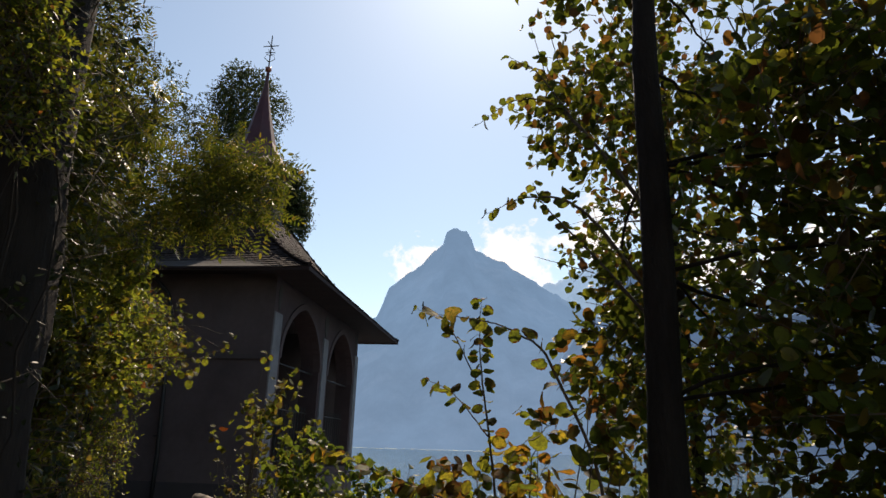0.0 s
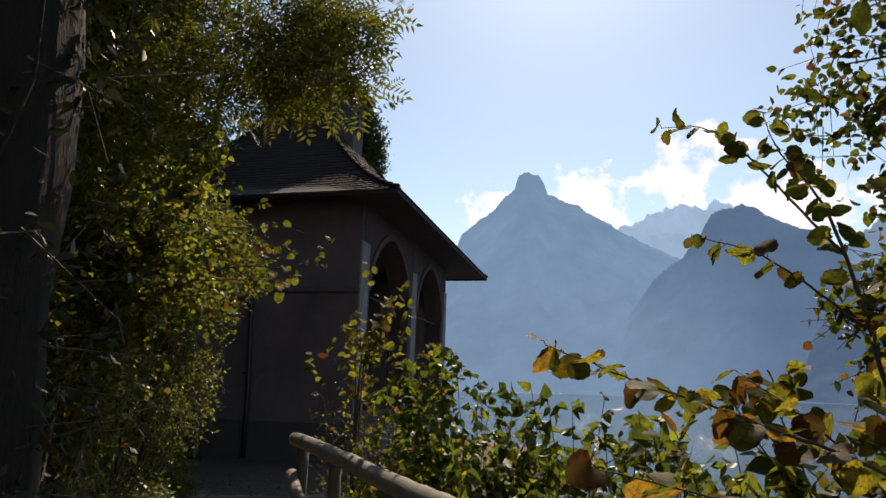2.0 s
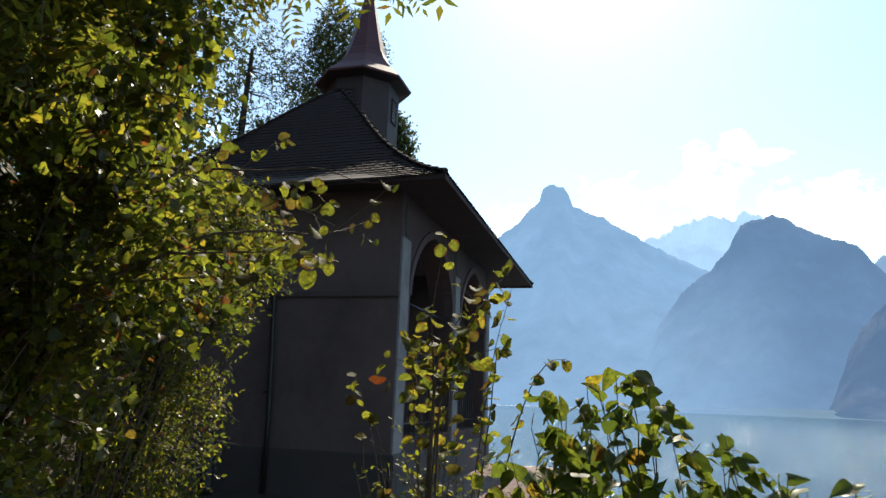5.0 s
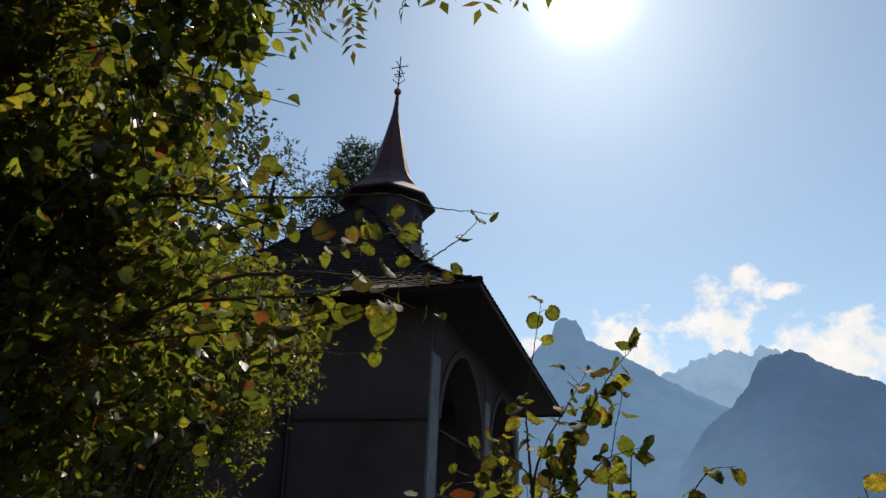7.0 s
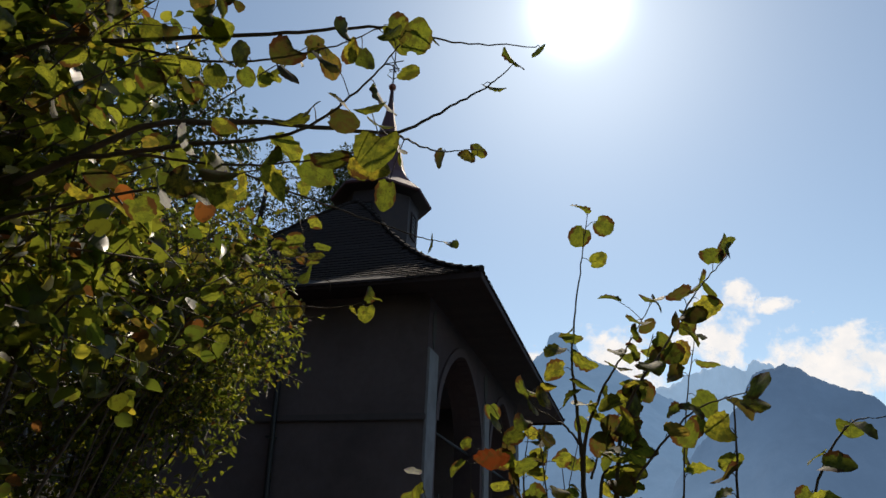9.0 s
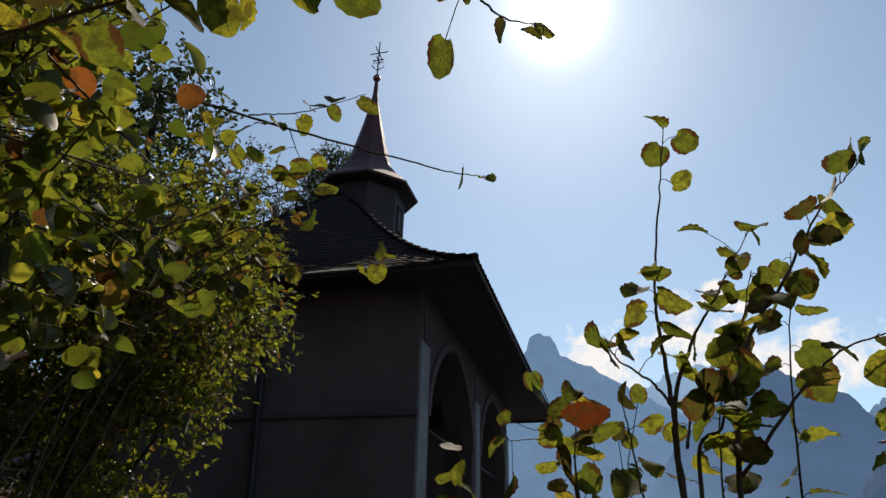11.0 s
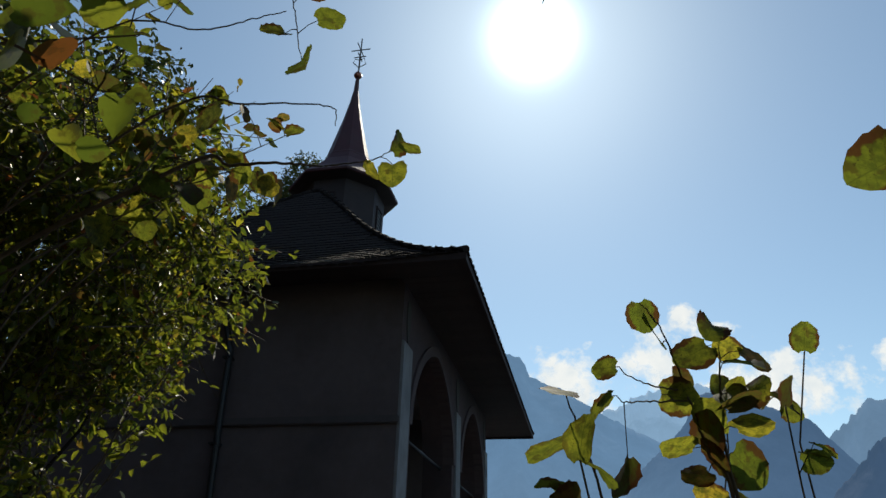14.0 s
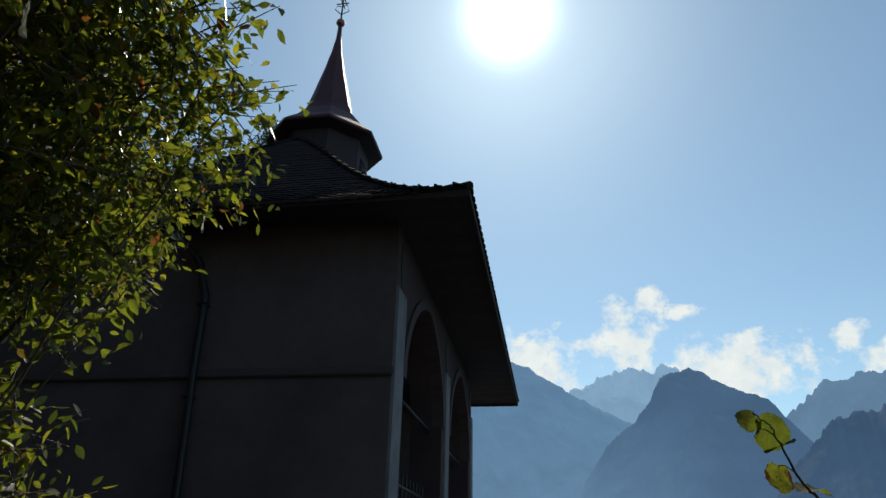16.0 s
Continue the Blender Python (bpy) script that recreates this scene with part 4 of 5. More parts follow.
def woody(name, label, category, base, tips, r0, twigs, twig_len, per_twig, leaf_size, blade, mat, seed, group="", single=0, mat_one=None, droop=0.35, bare=0.25, sag=0.10, extra=0):
    """A many-stemmed shrub or sapling: stems from the base to each tip, twigs on them, leaves on the twigs. The first
    leaves, up to single, are objects of their own."""
    rng = np.random.default_rng(seed)
    base = np.array((base[0], base[1], float(ground_z(np.array(base[0]), np.array(base[1]))) - 0.05))
    thing = new(name)
    tagged(thing, label, category, group)
    P, A, S = [], [], []
    tips = [np.array(t, float) for t in tips]
    for k in range(extra):
        a, b = tips[rng.integers(len(tips))], tips[rng.integers(len(tips))]
        q = (a + b) / 2 + rng.normal(0, 0.16, 3)
        q[2] = base[2] + 0.3 + (min(a[2], b[2]) - base[2] - 0.35) * rng.uniform(0.45, 0.98)
        if off_path(q[None])[0]:
            tips.append(q)
    for tip in tips:
        bag = Bag()
        start = base + np.append(rng.normal(0, 0.05, 2), 0)
        path = bend(start, tip, rng, sag, 0.04, 12)
        bag.add(*tube(path, np.linspace(r0, 0.0016, 12), 6))
        L = np.linalg.norm(path[-1] - path[0])
        for k in range(twigs):
            t = bare + (1 - bare) * (k + rng.uniform(0, 1)) / twigs
            i = min(int(t * 11), 10)
            o = path[i] + (path[i + 1] - path[i]) * (t * 11 - i)
            along = unit(path[i + 1] - path[i])
            a = rng.uniform(0, 2 * math.pi)
            dirn = unit(along * 0.7 + np.array((math.cos(a), math.sin(a), 0.1)) * 0.8)
            ln = twig_len * rng.uniform(0.4, 1.1) * (1.15 - 0.6 * t)
            tw = bend(o, o + dirn * ln, rng, 0.08, 0.06, 6)
            bag.add(*tube(tw, np.linspace(0.0016 + 0.25 * r0 * (1 - t), 0.0008, 6), 4))
            for j in range(per_twig):
                s = (j + 1) / per_twig * 4.999
                q = tw[int(s)] + (tw[int(s) + 1] - tw[int(s)]) * (s - int(s))
                sd = np.cross(unit(tw[-1] - tw[0]), (0, 0, 1)) * (1 if j % 2 else -1)
                P.append(q)
                A.append(unit(tw[-1] - tw[0]) * 0.5 + sd * 0.8 + rng.normal(0, 0.35, 3) - np.array((0, 0, droop)))
                S.append(leaf_size * rng.uniform(0.6, 1.15))
        P.append(path[-1])
        A.append(unit(path[-1] - path[-2]) + rng.normal(0, 0.3, 3) - np.array((0, 0, 2.2 * max(0.0, droop - 0.35))))
        S.append(leaf_size)
        mesh_object("stem", bag.v, bag.f, M_twig, thing, True)
    P, A, S = np.array(P), np.array(A), np.array(S)
    keep = off_path(P)
    P, A, S = P[keep], A[keep], S[keep]
    if single:
        order = np.argsort(-P[:, 2])
        P, A, S = P[order], A[order], S[order]
        k = min(single, len(P), 300)
        shared = []
        for c in range(9):
            bv, bf = fine_leaf() if blade is ROUND else blade
            w = bv * np.array((rng.uniform(0.85, 1.1), 1, rng.uniform(-1.2, 2.6)))
            w[5:, :2] += rng.normal(0, 0.007, w[5:, :2].shape)
            w[:, 2] += 0.16 * np.sin(w[:, 1] * 4 + c) * np.abs(w[:, 0]) + 0.10 * np.sin(c * 2.0) * w[:, 0]
            me = bpy.data.meshes.new("leaf")
            me.from_pydata([tuple(v) for v in w], [], bf)
            me.polygons.foreach_set("use_smooth", [True] * len(bf))
            me.materials.append(mat_one or mat)
            shared.append(me)
        R = leaf_frames(A[:k], rng, 0.5)
        for i in range(k):
            ob = new("leaf", shared[i % 9])
            ob.parent = thing
            m = Matrix([list(r) for r in R[i]]).to_4x4()
            ob.matrix_basis = Matrix.Translation(P[i]) @ m @ Matrix.Scale(float(S[i]), 4)
        P, A, S = P[k:], A[k:], S[k:]
    if len(P):
        leaf_mass("foliage", P, A, S, blade, mat, thing, rng)
    return thing


def smooth_line(pts, n):
    """A rounded line through the points."""
    p = np.asarray(pts, float)
    q = np.vstack([2 * p[0] - p[1], p, 2 * p[-1] - p[-2]])
    out = []
    for t in np.linspace(0, len(p) - 1 - 1e-6, n):
        i, u = int(t), t - int(t)
        a, b, c, d = q[i], q[i + 1], q[i + 2], q[i + 3]
        out.append(0.5 * (2 * b + (c - a) * u + (2 * a - 5 * b + 4 * c - d) * u * u + (3 * b - a - 3 * c + d) * u ** 3))
    return np.array(out)


def sprays(thing, branches, leaf_size, mat, seed, spots=(), hang=0.6, blade=None):
    """Branches (points, thickness, leaf spacing, leafless part) with stalked leaves set left and right in turn; leaves at
    the given spots grow on stalks from the nearest branch."""
    rng = np.random.default_rng(seed)
    shared = []
    for c in range(9):
        bv, bf = blade or fine_leaf()
        w = bv * np.array((rng.uniform(0.88, 1.12), 1, rng.uniform(-0.8, 2.4)))
        w[:, 2] += 0.14 * np.sin(w[:, 1] * 4 + c) * np.abs(w[:, 0]) + 0.10 * np.sin(c * 2.0) * w[:, 0]
        me = bpy.data.meshes.new("leaf")
        me.from_pydata([tuple(v) for v in w], [], bf)
        me.polygons.foreach_set("use_smooth", [True] * len(bf))
        me.materials.append(mat)
        shared.append(me)
    lines, todo = [], []
    for pts, r, step, bare in branches:
        n = 8 * len(pts)
        line = smooth_line(pts, n)
        line[1:-1] += rng.normal(0, 0.0011, (n - 2, 3))
        v, f = tube(line, 0.0012 + (r - 0.0012) * np.linspace(1, 0, n) ** 1.25, 7)
        mesh_object("stem", v, f, M_twig, thing, True)
        lines.append(line)
        if step:
            seg = np.concatenate([[0], np.cumsum(np.linalg.norm(np.diff(line, axis=0), axis=1))])
            d, k = seg[-1] * bare, 0
            while d < seg[-1] + 0.3 * step:
                o = np.array([np.interp(d, seg, line[:, i]) for i in range(3)])
                j = min(int(np.searchsorted(seg, d)), n - 1)
                along = unit(line[j] - line[max(j - 2, 0)] + 1e-6)
                side = unit(np.cross(along, (0, 0, 1)) + 1e-6) * (1 if k % 2 else -1)
                out = unit(along * 0.5 + side * 0.8 + rng.normal(0, 0.3, 3))
                todo.append((o, o + out * leaf_size * 0.35, out))
                d += step * rng.uniform(0.7, 1.3)
                k += 1
    every = np.concatenate(lines)
    for q in spots:
        q = np.array(q, float)
        o = every[np.argmin(np.linalg.norm(every - q + np.array((0, 0, 0.02)), axis=1))]
        out = unit(q - o + rng.normal(0, 0.02, 3))
        todo.append((o, q - out * leaf_size * 0.4, out))
    stalks = Bag()
    for k, (o, q, out) in enumerate(todo):
        stalks.add(*tube([o, (o + q) / 2 + np.array((0, 0, 0.006)), q], [0.0012, 0.001, 0.0009], 5))
        axis = out + rng.normal(0, 0.25, 3) - np.array((0, 0, hang * rng.uniform(0.4, 1.4)))
        R = leaf_frames(axis[None], rng, 0.45)[0]
        ob = new("leaf", shared[k % 9])
        ob.parent = thing
        ob.matrix_basis = Matrix.Translation(q) @ Matrix([list(r) for r in R]).to_4x4() @ Matrix.Scale(float(leaf_size * rng.uniform(0.7, 1.15)), 4)
    tagged(mesh_object("leaf_stalk", stalks.v, stalks.f, M_twig, thing), kind="stuff")
    return thing


def thicket(name, label, category, base, blobs, clusters, per, leaf_size, blade, mat, seed, limbs=26, r0=0.03, twig=0.22, gap=0.42, droop=0.3, fill=0.35, trunk=None, trunk_r=0.1, group=""):
    """A dense bush or crown: clusters of leaves on twigs through the outer part of some lumps, with gaps, on limbs from the base."""
    rng = np.random.default_rng(seed)
    base = np.array((base[0], base[1], float(ground_z(np.array(base[0]), np.array(base[1]))) - 0.1))
    thing = new(name)
    tagged(thing, label, category, group)
    vol = np.array([b[3] * b[4] * b[5] for b in blobs]) ** 0.75
    C, O = [], []
    for b, share in zip(blobs, vol / vol.sum()):
        n = int(clusters * share * 1.9)
        d = unit(rng.normal(0, 1, (n, 3)))
        r = fill + (1.05 - fill) * rng.uniform(0, 1, n) ** 0.45
        c = np.array(b[:3]) + d * r[:, None] * np.array(b[3:6])
        ok = np.array([noise.noise(Vector(q) * 2.3) * 0.5 + 0.5 > gap + 0.10 * (rr - 0.8) for q, rr in zip(c, r)], bool)
        C.append(c[ok])
        O.append(d[ok])
    C, O = np.concatenate(C), np.concatenate(O)
    keep = off_path(C) & (C[:, 2] > ground_z(C[:, 0], C[:, 1]) + 0.1)
    C, O = C[keep], O[keep]
    pick = rng.choice(len(C), min(limbs, len(C)), replace=False)
    if trunk is not None:
        stem = bend(base, trunk, rng, 0.0, 0.004, 14, 0.0012)
        v, f = tube(stem, np.linspace(trunk_r, trunk_r * 0.3, 14) * (1 + rng.normal(0, 0.04, 14)), 10)
        mesh_object("trunk", v, f, M_bark, thing, True)
    for i in pick:
        start = base + np.append(rng.normal(0, 0.12, 2), 0)
        if trunk is not None:
            below = stem[(stem[:, 2] < C[i][2] + 0.3) & (stem[:, 2] > base[2] + 0.15 * (stem[-1][2] - base[2]))]
            start = below[-1] if len(below) else stem[3]
        p = bend(start, C[i], rng, 0.10, 0.08, 10)
        if not off_path(p).all():
            continue
        v, f = tube(p, np.linspace(r0, 0.005, 10), 6)
        mesh_object("limb", v, f, M_bark, thing, True)
    axis = unit(O + rng.normal(0, 0.7, O.shape) - np.array((0, 0, 0.1)))
    bag = Bag()
    for c, a in zip(C[::2], axis[::2]):
        bag.add(*tube([c - a * twig * 0.9, c, c + a * twig], [0.004, 0.003, 0.0015], 3))
    tagged(mesh_object("twig", bag.v, bag.f, M_twig, thing), kind="stuff")
    s = rng.uniform(-0.9, 1.0, (len(C), per, 1))
    pos = C[:, None] + axis[:, None] * s * twig + rng.normal(0, 0.25 * leaf_size, (len(C), per, 3))
    ax = axis[:, None] * 0.5 + rng.normal(0, 0.7, (len(C), per, 3)) - np.array((0, 0, droop))
    pos, ax = pos.reshape(-1, 3), ax.reshape(-1, 3)
    k = off_path(pos)
    pos, ax = pos[k], ax[k]
    leaf_mass("foliage", pos, ax, leaf_size * rng.uniform(0.55, 1.15, len(pos)), blade, mat, thing, rng, 0.5)
    return thing


ROUND, OVAL, PINNATE, POINTED = round_leaf(), oval_leaf(), pinnate_leaf(), pointed_leaf()

# bank side: dense bushes
thicket("hazel_bush", "dense hazel bush with yellowing green leaves on the bank", "bush", (0.2, -7.7),
        [(0.35, -7.8, 1.6, 0.75, 0.9, 1.0), (0.2, -7.9, 2.5, 1.1, 1.0, 0.9), (0.95, -7.55, 2.25, 0.7, 0.65, 0.5), (-0.4, -8.4, 3.5, 1.3, 1.2, 1.0), (0.8, -9.0, 1.7, 0.6, 0.8, 1.1), (0.75, -7.4, 3.05, 0.55, 0.5, 0.45), (1.55, -8.2, 2.95, 0.45, 0.4, 0.4)],
        4700, 7, 0.056, ROUND, M_hazel, 21, limbs=20, r0=0.016)
thicket("dogwood_bush", "dense dogwood bush with small green leaves beside the path", "bush", (-0.6, -5.4),
        [(-0.45, -5.4, 1.4, 0.65, 0.9, 1.0), (-0.5, -5.3, 2.6, 0.85, 0.9, 0.8), (0.2, -5.25, 2.75, 0.5, 0.6, 0.45), (-0.9, -4.9, 3.1, 1.0, 1.1, 0.8), (-0.12, -5.2, 2.0, 0.38, 0.45, 0.55), (0.40, -5.7, 2.95, 0.42, 0.45, 0.36), (-0.55, -5.8, 3.3, 0.7, 0.6, 0.45)],
        3500, 8, 0.056, OVAL, M_bush, 22, limbs=14, r0=0.014)
thicket("ash_sapling", "young ash tree with feathered leaves leaning over the path", "tree", (0.8, -9.0),
        [(1.1, -8.8, 3.1, 0.6, 0.8, 0.8), (-0.7, -6.8, 4.0, 0.8, 0.8, 0.7), (1.2, -8.7, 3.9, 0.8, 0.8, 0.8), (0.6, -9.0, 4.6, 1.5, 1.4, 1.0), (1.9, -9.2, 3.2, 0.5, 0.6, 0.8),
         (2.62, -8.0, 3.85, 0.48, 0.5, 0.36), (2.2, -8.05, 3.72, 0.45, 0.45, 0.36), (1.85, -8.2, 3.8, 0.55, 0.5, 0.6), (2.72, -7.9, 4.15, 0.36, 0.4, 0.28)],
        1150, 5, 0.22, PINNATE, M_ash_leaf, 23, twig=0.2, limbs=11, r0=0.010)
shoots = woody("hazel_shoots", "long thin hazel shoots arching over the path with round leaves", "shrub", (0.35, -7.75),
      [(1.75, -6.84, 2.40), (1.92, -7.81, 2.66), (1.72, -7.8, 2.74), (1.99, -7.8, 2.45), (1.57, -7.72, 2.71), (1.9, -7.3, 2.9), (1.9, -8.3, 2.75), (1.8, -7.9, 2.2), (1.7, -7.6, 2.35)],
      0.0055, 7, 0.26, 3, 0.056, ROUND, M_hazel, 31, single=240, mat_one=M_hazel_one, bare=0.55, sag=0.26)
sprays(shoots, [
    ([(0.35, -7.78, 0.10), (0.72, -7.78, 1.9), (1.29, -7.75, 2.56), (1.69, -7.70, 2.60), (2.06, -7.65, 2.59), (2.31, -7.60, 2.60), (2.46, -7.57, 2.55), (2.65, -7.54, 2.52)], 0.011, 0, 0),
    ([(0.36, -7.75, 0.10), (0.9, -7.80, 1.7), (1.74, -7.80, 2.19), (2.01, -7.72, 2.28), (2.19, -7.65, 2.29), (2.35, -7.60, 2.29), (2.46, -7.55, 2.38), (2.54, -7.50, 2.47), (2.59, -7.48, 2.54)], 0.010, 0, 0),
    ([(2.34, -7.60, 2.29), (2.38, -7.40, 2.37), (2.46, -7.26, 2.46)], 0.003, 0, 0),
    ([(1.70, -7.81, 2.17), (2.00, -7.80, 2.17), (2.22, -7.78, 2.18), (2.35, -7.78, 2.27), (2.45, -7.80, 2.37)], 0.006, 0.06, 0.3),
    ([(1.80, -7.78, 2.20), (2.10, -7.75, 2.14), (2.40, -7.72, 2.16)], 0.004, 0.055, 0.3),
    ([(1.60, -7.71, 2.60), (1.95, -7.72, 2.46), (2.20, -7.74, 2.42), (2.36, -7.75, 2.44)], 0.004, 0.055, 0.3),
    ([(1.50, -7.79, 2.05), (1.90, -7.82, 2.06), (2.20, -7.84, 2.06)], 0.005, 0.05, 0.3)],
    0.060, M_hazel_one, 54,
    [(2.46, -7.80, 2.34), (2.46, -7.82, 2.24), (2.38, -7.75, 2.46), (2.45, -7.90, 2.04), (2.43, -7.88, 2.10), (2.40, -7.85, 2.16), (2.30, -7.50, 2.20), (2.37, -7.60, 2.22), (2.59, -7.48, 2.55), (2.54, -7.49, 2.48),
     (2.65, -7.55, 2.51), (2.46, -7.26, 2.46), (2.43, -7.30, 2.41), (2.36, -7.35, 2.40), (2.28, -7.80, 2.34), (2.31, -7.88, 2.15), (2.30, -7.75, 2.39), (2.32, -7.70, 2.42)])
few = woody("hazel_shoots", "few thin hazel shoots with round leaves reaching over the path", "shrub", (0.05, -6.35),
      [(1.25, -5.95, 2.8), (1.05, -6.25, 2.62), (0.9, -5.9, 3.05), (1.15, -6.5, 2.9)],
      0.0065, 9, 0.22, 3, 0.058, ROUND, M_hazel, 30, single=160, mat_one=M_hazel_one, bare=0.6, sag=0.33)
sprays(few, [
    ([(0.05, -6.36, 0.40), (0.10, -6.42, 2.2), (0.28, -6.48, 3.1), (0.49, -6.50, 3.30), (1.06, -6.55, 3.06), (1.47, -6.60, 2.84), (1.88, -6.65, 2.63), (2.11, -6.67, 2.52), (2.22, -6.67, 2.49)], 0.012, 0, 0),
    ([(1.30, -6.58, 2.94), (1.55, -6.60, 2.90), (1.78, -6.62, 2.92)], 0.003, 0.07, 0.4),
    ([(1.49, -6.60, 2.83), (1.55, -6.60, 2.69), (1.58, -6.60, 2.61), (1.61, -6.60, 2.48)], 0.002, 0, 0),
    ([(0.75, -6.52, 2.55), (1.12, -6.60, 2.65), (1.35, -6.60, 2.59), (1.48, -6.60, 2.60), (1.56, -6.60, 2.61)], 0.003, 0, 0),
    ([(0.06, -6.34, 0.40), (0.45, -6.33, 1.9), (1.14, -6.30, 2.43), (1.28, -6.27, 2.45), (1.40, -6.25, 2.46), (1.52, -6.23, 2.45), (1.65, -6.22, 2.46), (1.70, -6.22, 2.48)], 0.009, 0, 0),
    ([(0.70, -6.42, 2.20), (1.21, -6.45, 2.51), (1.37, -6.42, 2.52), (1.50, -6.40, 2.52), (1.60, -6.38, 2.51), (1.61, -6.37, 2.46)], 0.004, 0, 0),
    ([(0.70, -6.30, 2.15), (1.00, -6.15, 2.45), (1.18, -6.10, 2.56), (1.30, -6.05, 2.55)], 0.004, 0.035, 0.3)],
    0.076, M_hazel_one, 55,
    [(1.19, -6.62, 2.89), (1.32, -6.62, 2.76), (1.22, -6.62, 3.02), (1.45, -6.62, 2.88), (1.59, -6.62, 2.92), (1.63, -6.62, 2.67), (1.67, -6.62, 2.57), (1.55, -6.62, 2.55), (1.62, -6.62, 2.45), (1.39, -6.62, 2.86),
     (1.31, -6.62, 2.86), (2.13, -6.66, 2.51), (2.23, -6.67, 2.49), (1.46, -6.62, 2.74), (1.72, -6.22, 2.50), (1.77, -6.22, 2.48), (1.72, -6.22, 2.44), (1.66, -6.22, 2.44), (1.30, -6.40, 2.50), (1.20, -6.30, 2.37), (1.09, -6.30, 2.40), (0.95, -6.30, 2.28), (1.30, -6.10, 2.50)])
woody("dogwood_shoots", "arching shoots with small oval leaves beside the path", "shrub", (-0.3, -5.4),
      [(0.85, -5.4, 2.6), (0.7, -5.0, 2.75), (0.6, -5.5, 3.1), (0.5, -5.2, 2.1)],
      0.007, 12, 0.26, 5, 0.060, OVAL, M_bush, 32, single=240, bare=0.45, sag=0.26)


def ivy_trunk():
    """Old leaning trunk with a rough bark and ivy clumps at the path's edge."""
    thicket("ivy_clad_tree", "thick dark tree trunk overgrown with ivy at the path edge", "tree", (2.62, -10.35),
            # slim clump at (2.80, -10.08) is added out of sight to shade the trunk
            [(2.66, -10.39, 3.4, 0.46, 0.46, 1.0), (2.2, -10.3, 5.0, 0.7, 0.8, 0.8), (2.63, -10.37, 1.5, 0.45, 0.45, 1.5), (2.80, -10.08, 2.4, 0.26, 0.16, 1.7), (1.9, -10.9, 5.2, 1.4, 1.3, 0.9)],
            1000, 6, 0.055, OVAL, M_ivy, 26, limbs=10, r0=0.03, trunk=(2.64, -10.42, 5.6), trunk_r=0.38, fill=0.8, gap=0.3)


ivy_trunk()
thicket("elder_shoots", "shaggy olive-green shoots hanging beside the old trunk", "shrub", (2.45, -10.85),
        [(3.02, -10.92, 3.15, 0.17, 0.2, 0.36), (2.85, -11.0, 3.55, 0.25, 0.25, 0.3)],
        420, 6, 0.045, OVAL, M_bush, 27, limbs=8, r0=0.008, twig=0.14, fill=0.2, gap=0.38)
# water side: trees and saplings beyond the railing
thicket("lime_tree", "young lime tree with dark trunk and yellowing leaves beyond the railing", "tree", (5.88, -10.72),
        [(6.3, -9.8, 2.3, 0.75, 0.7, 0.7), (6.1, -9.5, 3.75, 0.75, 0.75, 0.45), (7.15, -10.2, 3.0, 0.95, 0.9, 0.7), (6.2, -9.5, 4.9, 0.8, 0.8, 0.5), (7.0, -10.4, 1.5, 0.9, 0.8, 0.8), (7.3, -10.2, 4.9, 0.8, 0.8, 0.6), (6.5, -9.6, 1.1, 0.7, 0.6, 0.5), (8.0, -10.7, 3.0, 1.5, 1.4, 1.4), (8.0, -10.8, 1.2, 1.2, 1.0, 0.9), (6.9, -10.6, 0.6, 0.9, 0.7, 0.6), (6.50, -10.95, 2.7, 0.42, 0.35, 0.6), (6.75, -11.0, 1.8, 0.55, 0.45, 0.6), (6.40, -10.85, 1.2, 0.42, 0.35, 0.5), (6.95, -11.0, 3.3, 0.6, 0.5, 0.5), (7.6, -10.6, 2.2, 1.1, 0.9, 0.8), (8.2, -10.6, 5.0, 1.3, 1.2, 1.0)],
        5400, 6, 0.068, ROUND, M_dark_leaf, 24, limbs=20, r0=0.010, trunk=(5.99, -10.62, 6.4), trunk_r=0.092, gap=0.50)
sprays(bpy.data.objects["lime_tree"], [
    ([(5.97, -10.67, 2.1), (5.65, -10.55, 2.62), (5.40, -10.45, 2.74), (5.18, -10.38, 2.68)], 0.012, 0.04, 0.25),
    ([(5.97, -10.67, 2.5), (5.60, -10.40, 3.2), (5.35, -10.20, 3.42), (5.10, -10.02, 3.36)], 0.012, 0.035, 0.2),
    ([(5.65, -10.45, 3.1), (5.45, -10.25, 3.55), (5.30, -10.1, 3.75)], 0.007, 0.035, 0.2),
    ([(5.97, -10.67, 2.0), (5.70, -10.30, 2.5), (5.50, -10.0, 2.85), (5.42, -9.9, 3.05)], 0.010, 0.04, 0.3)],
    0.052, M_hazel_one, 53)
thicket("hornbeam_tree", "slender tree with a thin crown on the lake slope", "tree", (6.75, -8.0),
        [(6.7, -7.9, 2.0, 0.8, 0.7, 0.9), (6.6, -7.8, 3.4, 0.8, 0.8, 0.6), (6.5, -7.9, 4.6, 0.8, 0.8, 0.7)],
        1100, 6, 0.06, ROUND, M_dark_leaf, 25, limbs=18, r0=0.014, trunk=(6.65, -7.9, 5.2), trunk_r=0.07, gap=0.46)
M_withered = leaf_material("withered", [(0.0, (0.125, 0.020, 0.006)), (1.0, (0.15, 0.025, 0.007))], translucent=0.62, spots=0.8)
SAPLING = "hazel sapling with yellow-green round leaves beyond the railing"
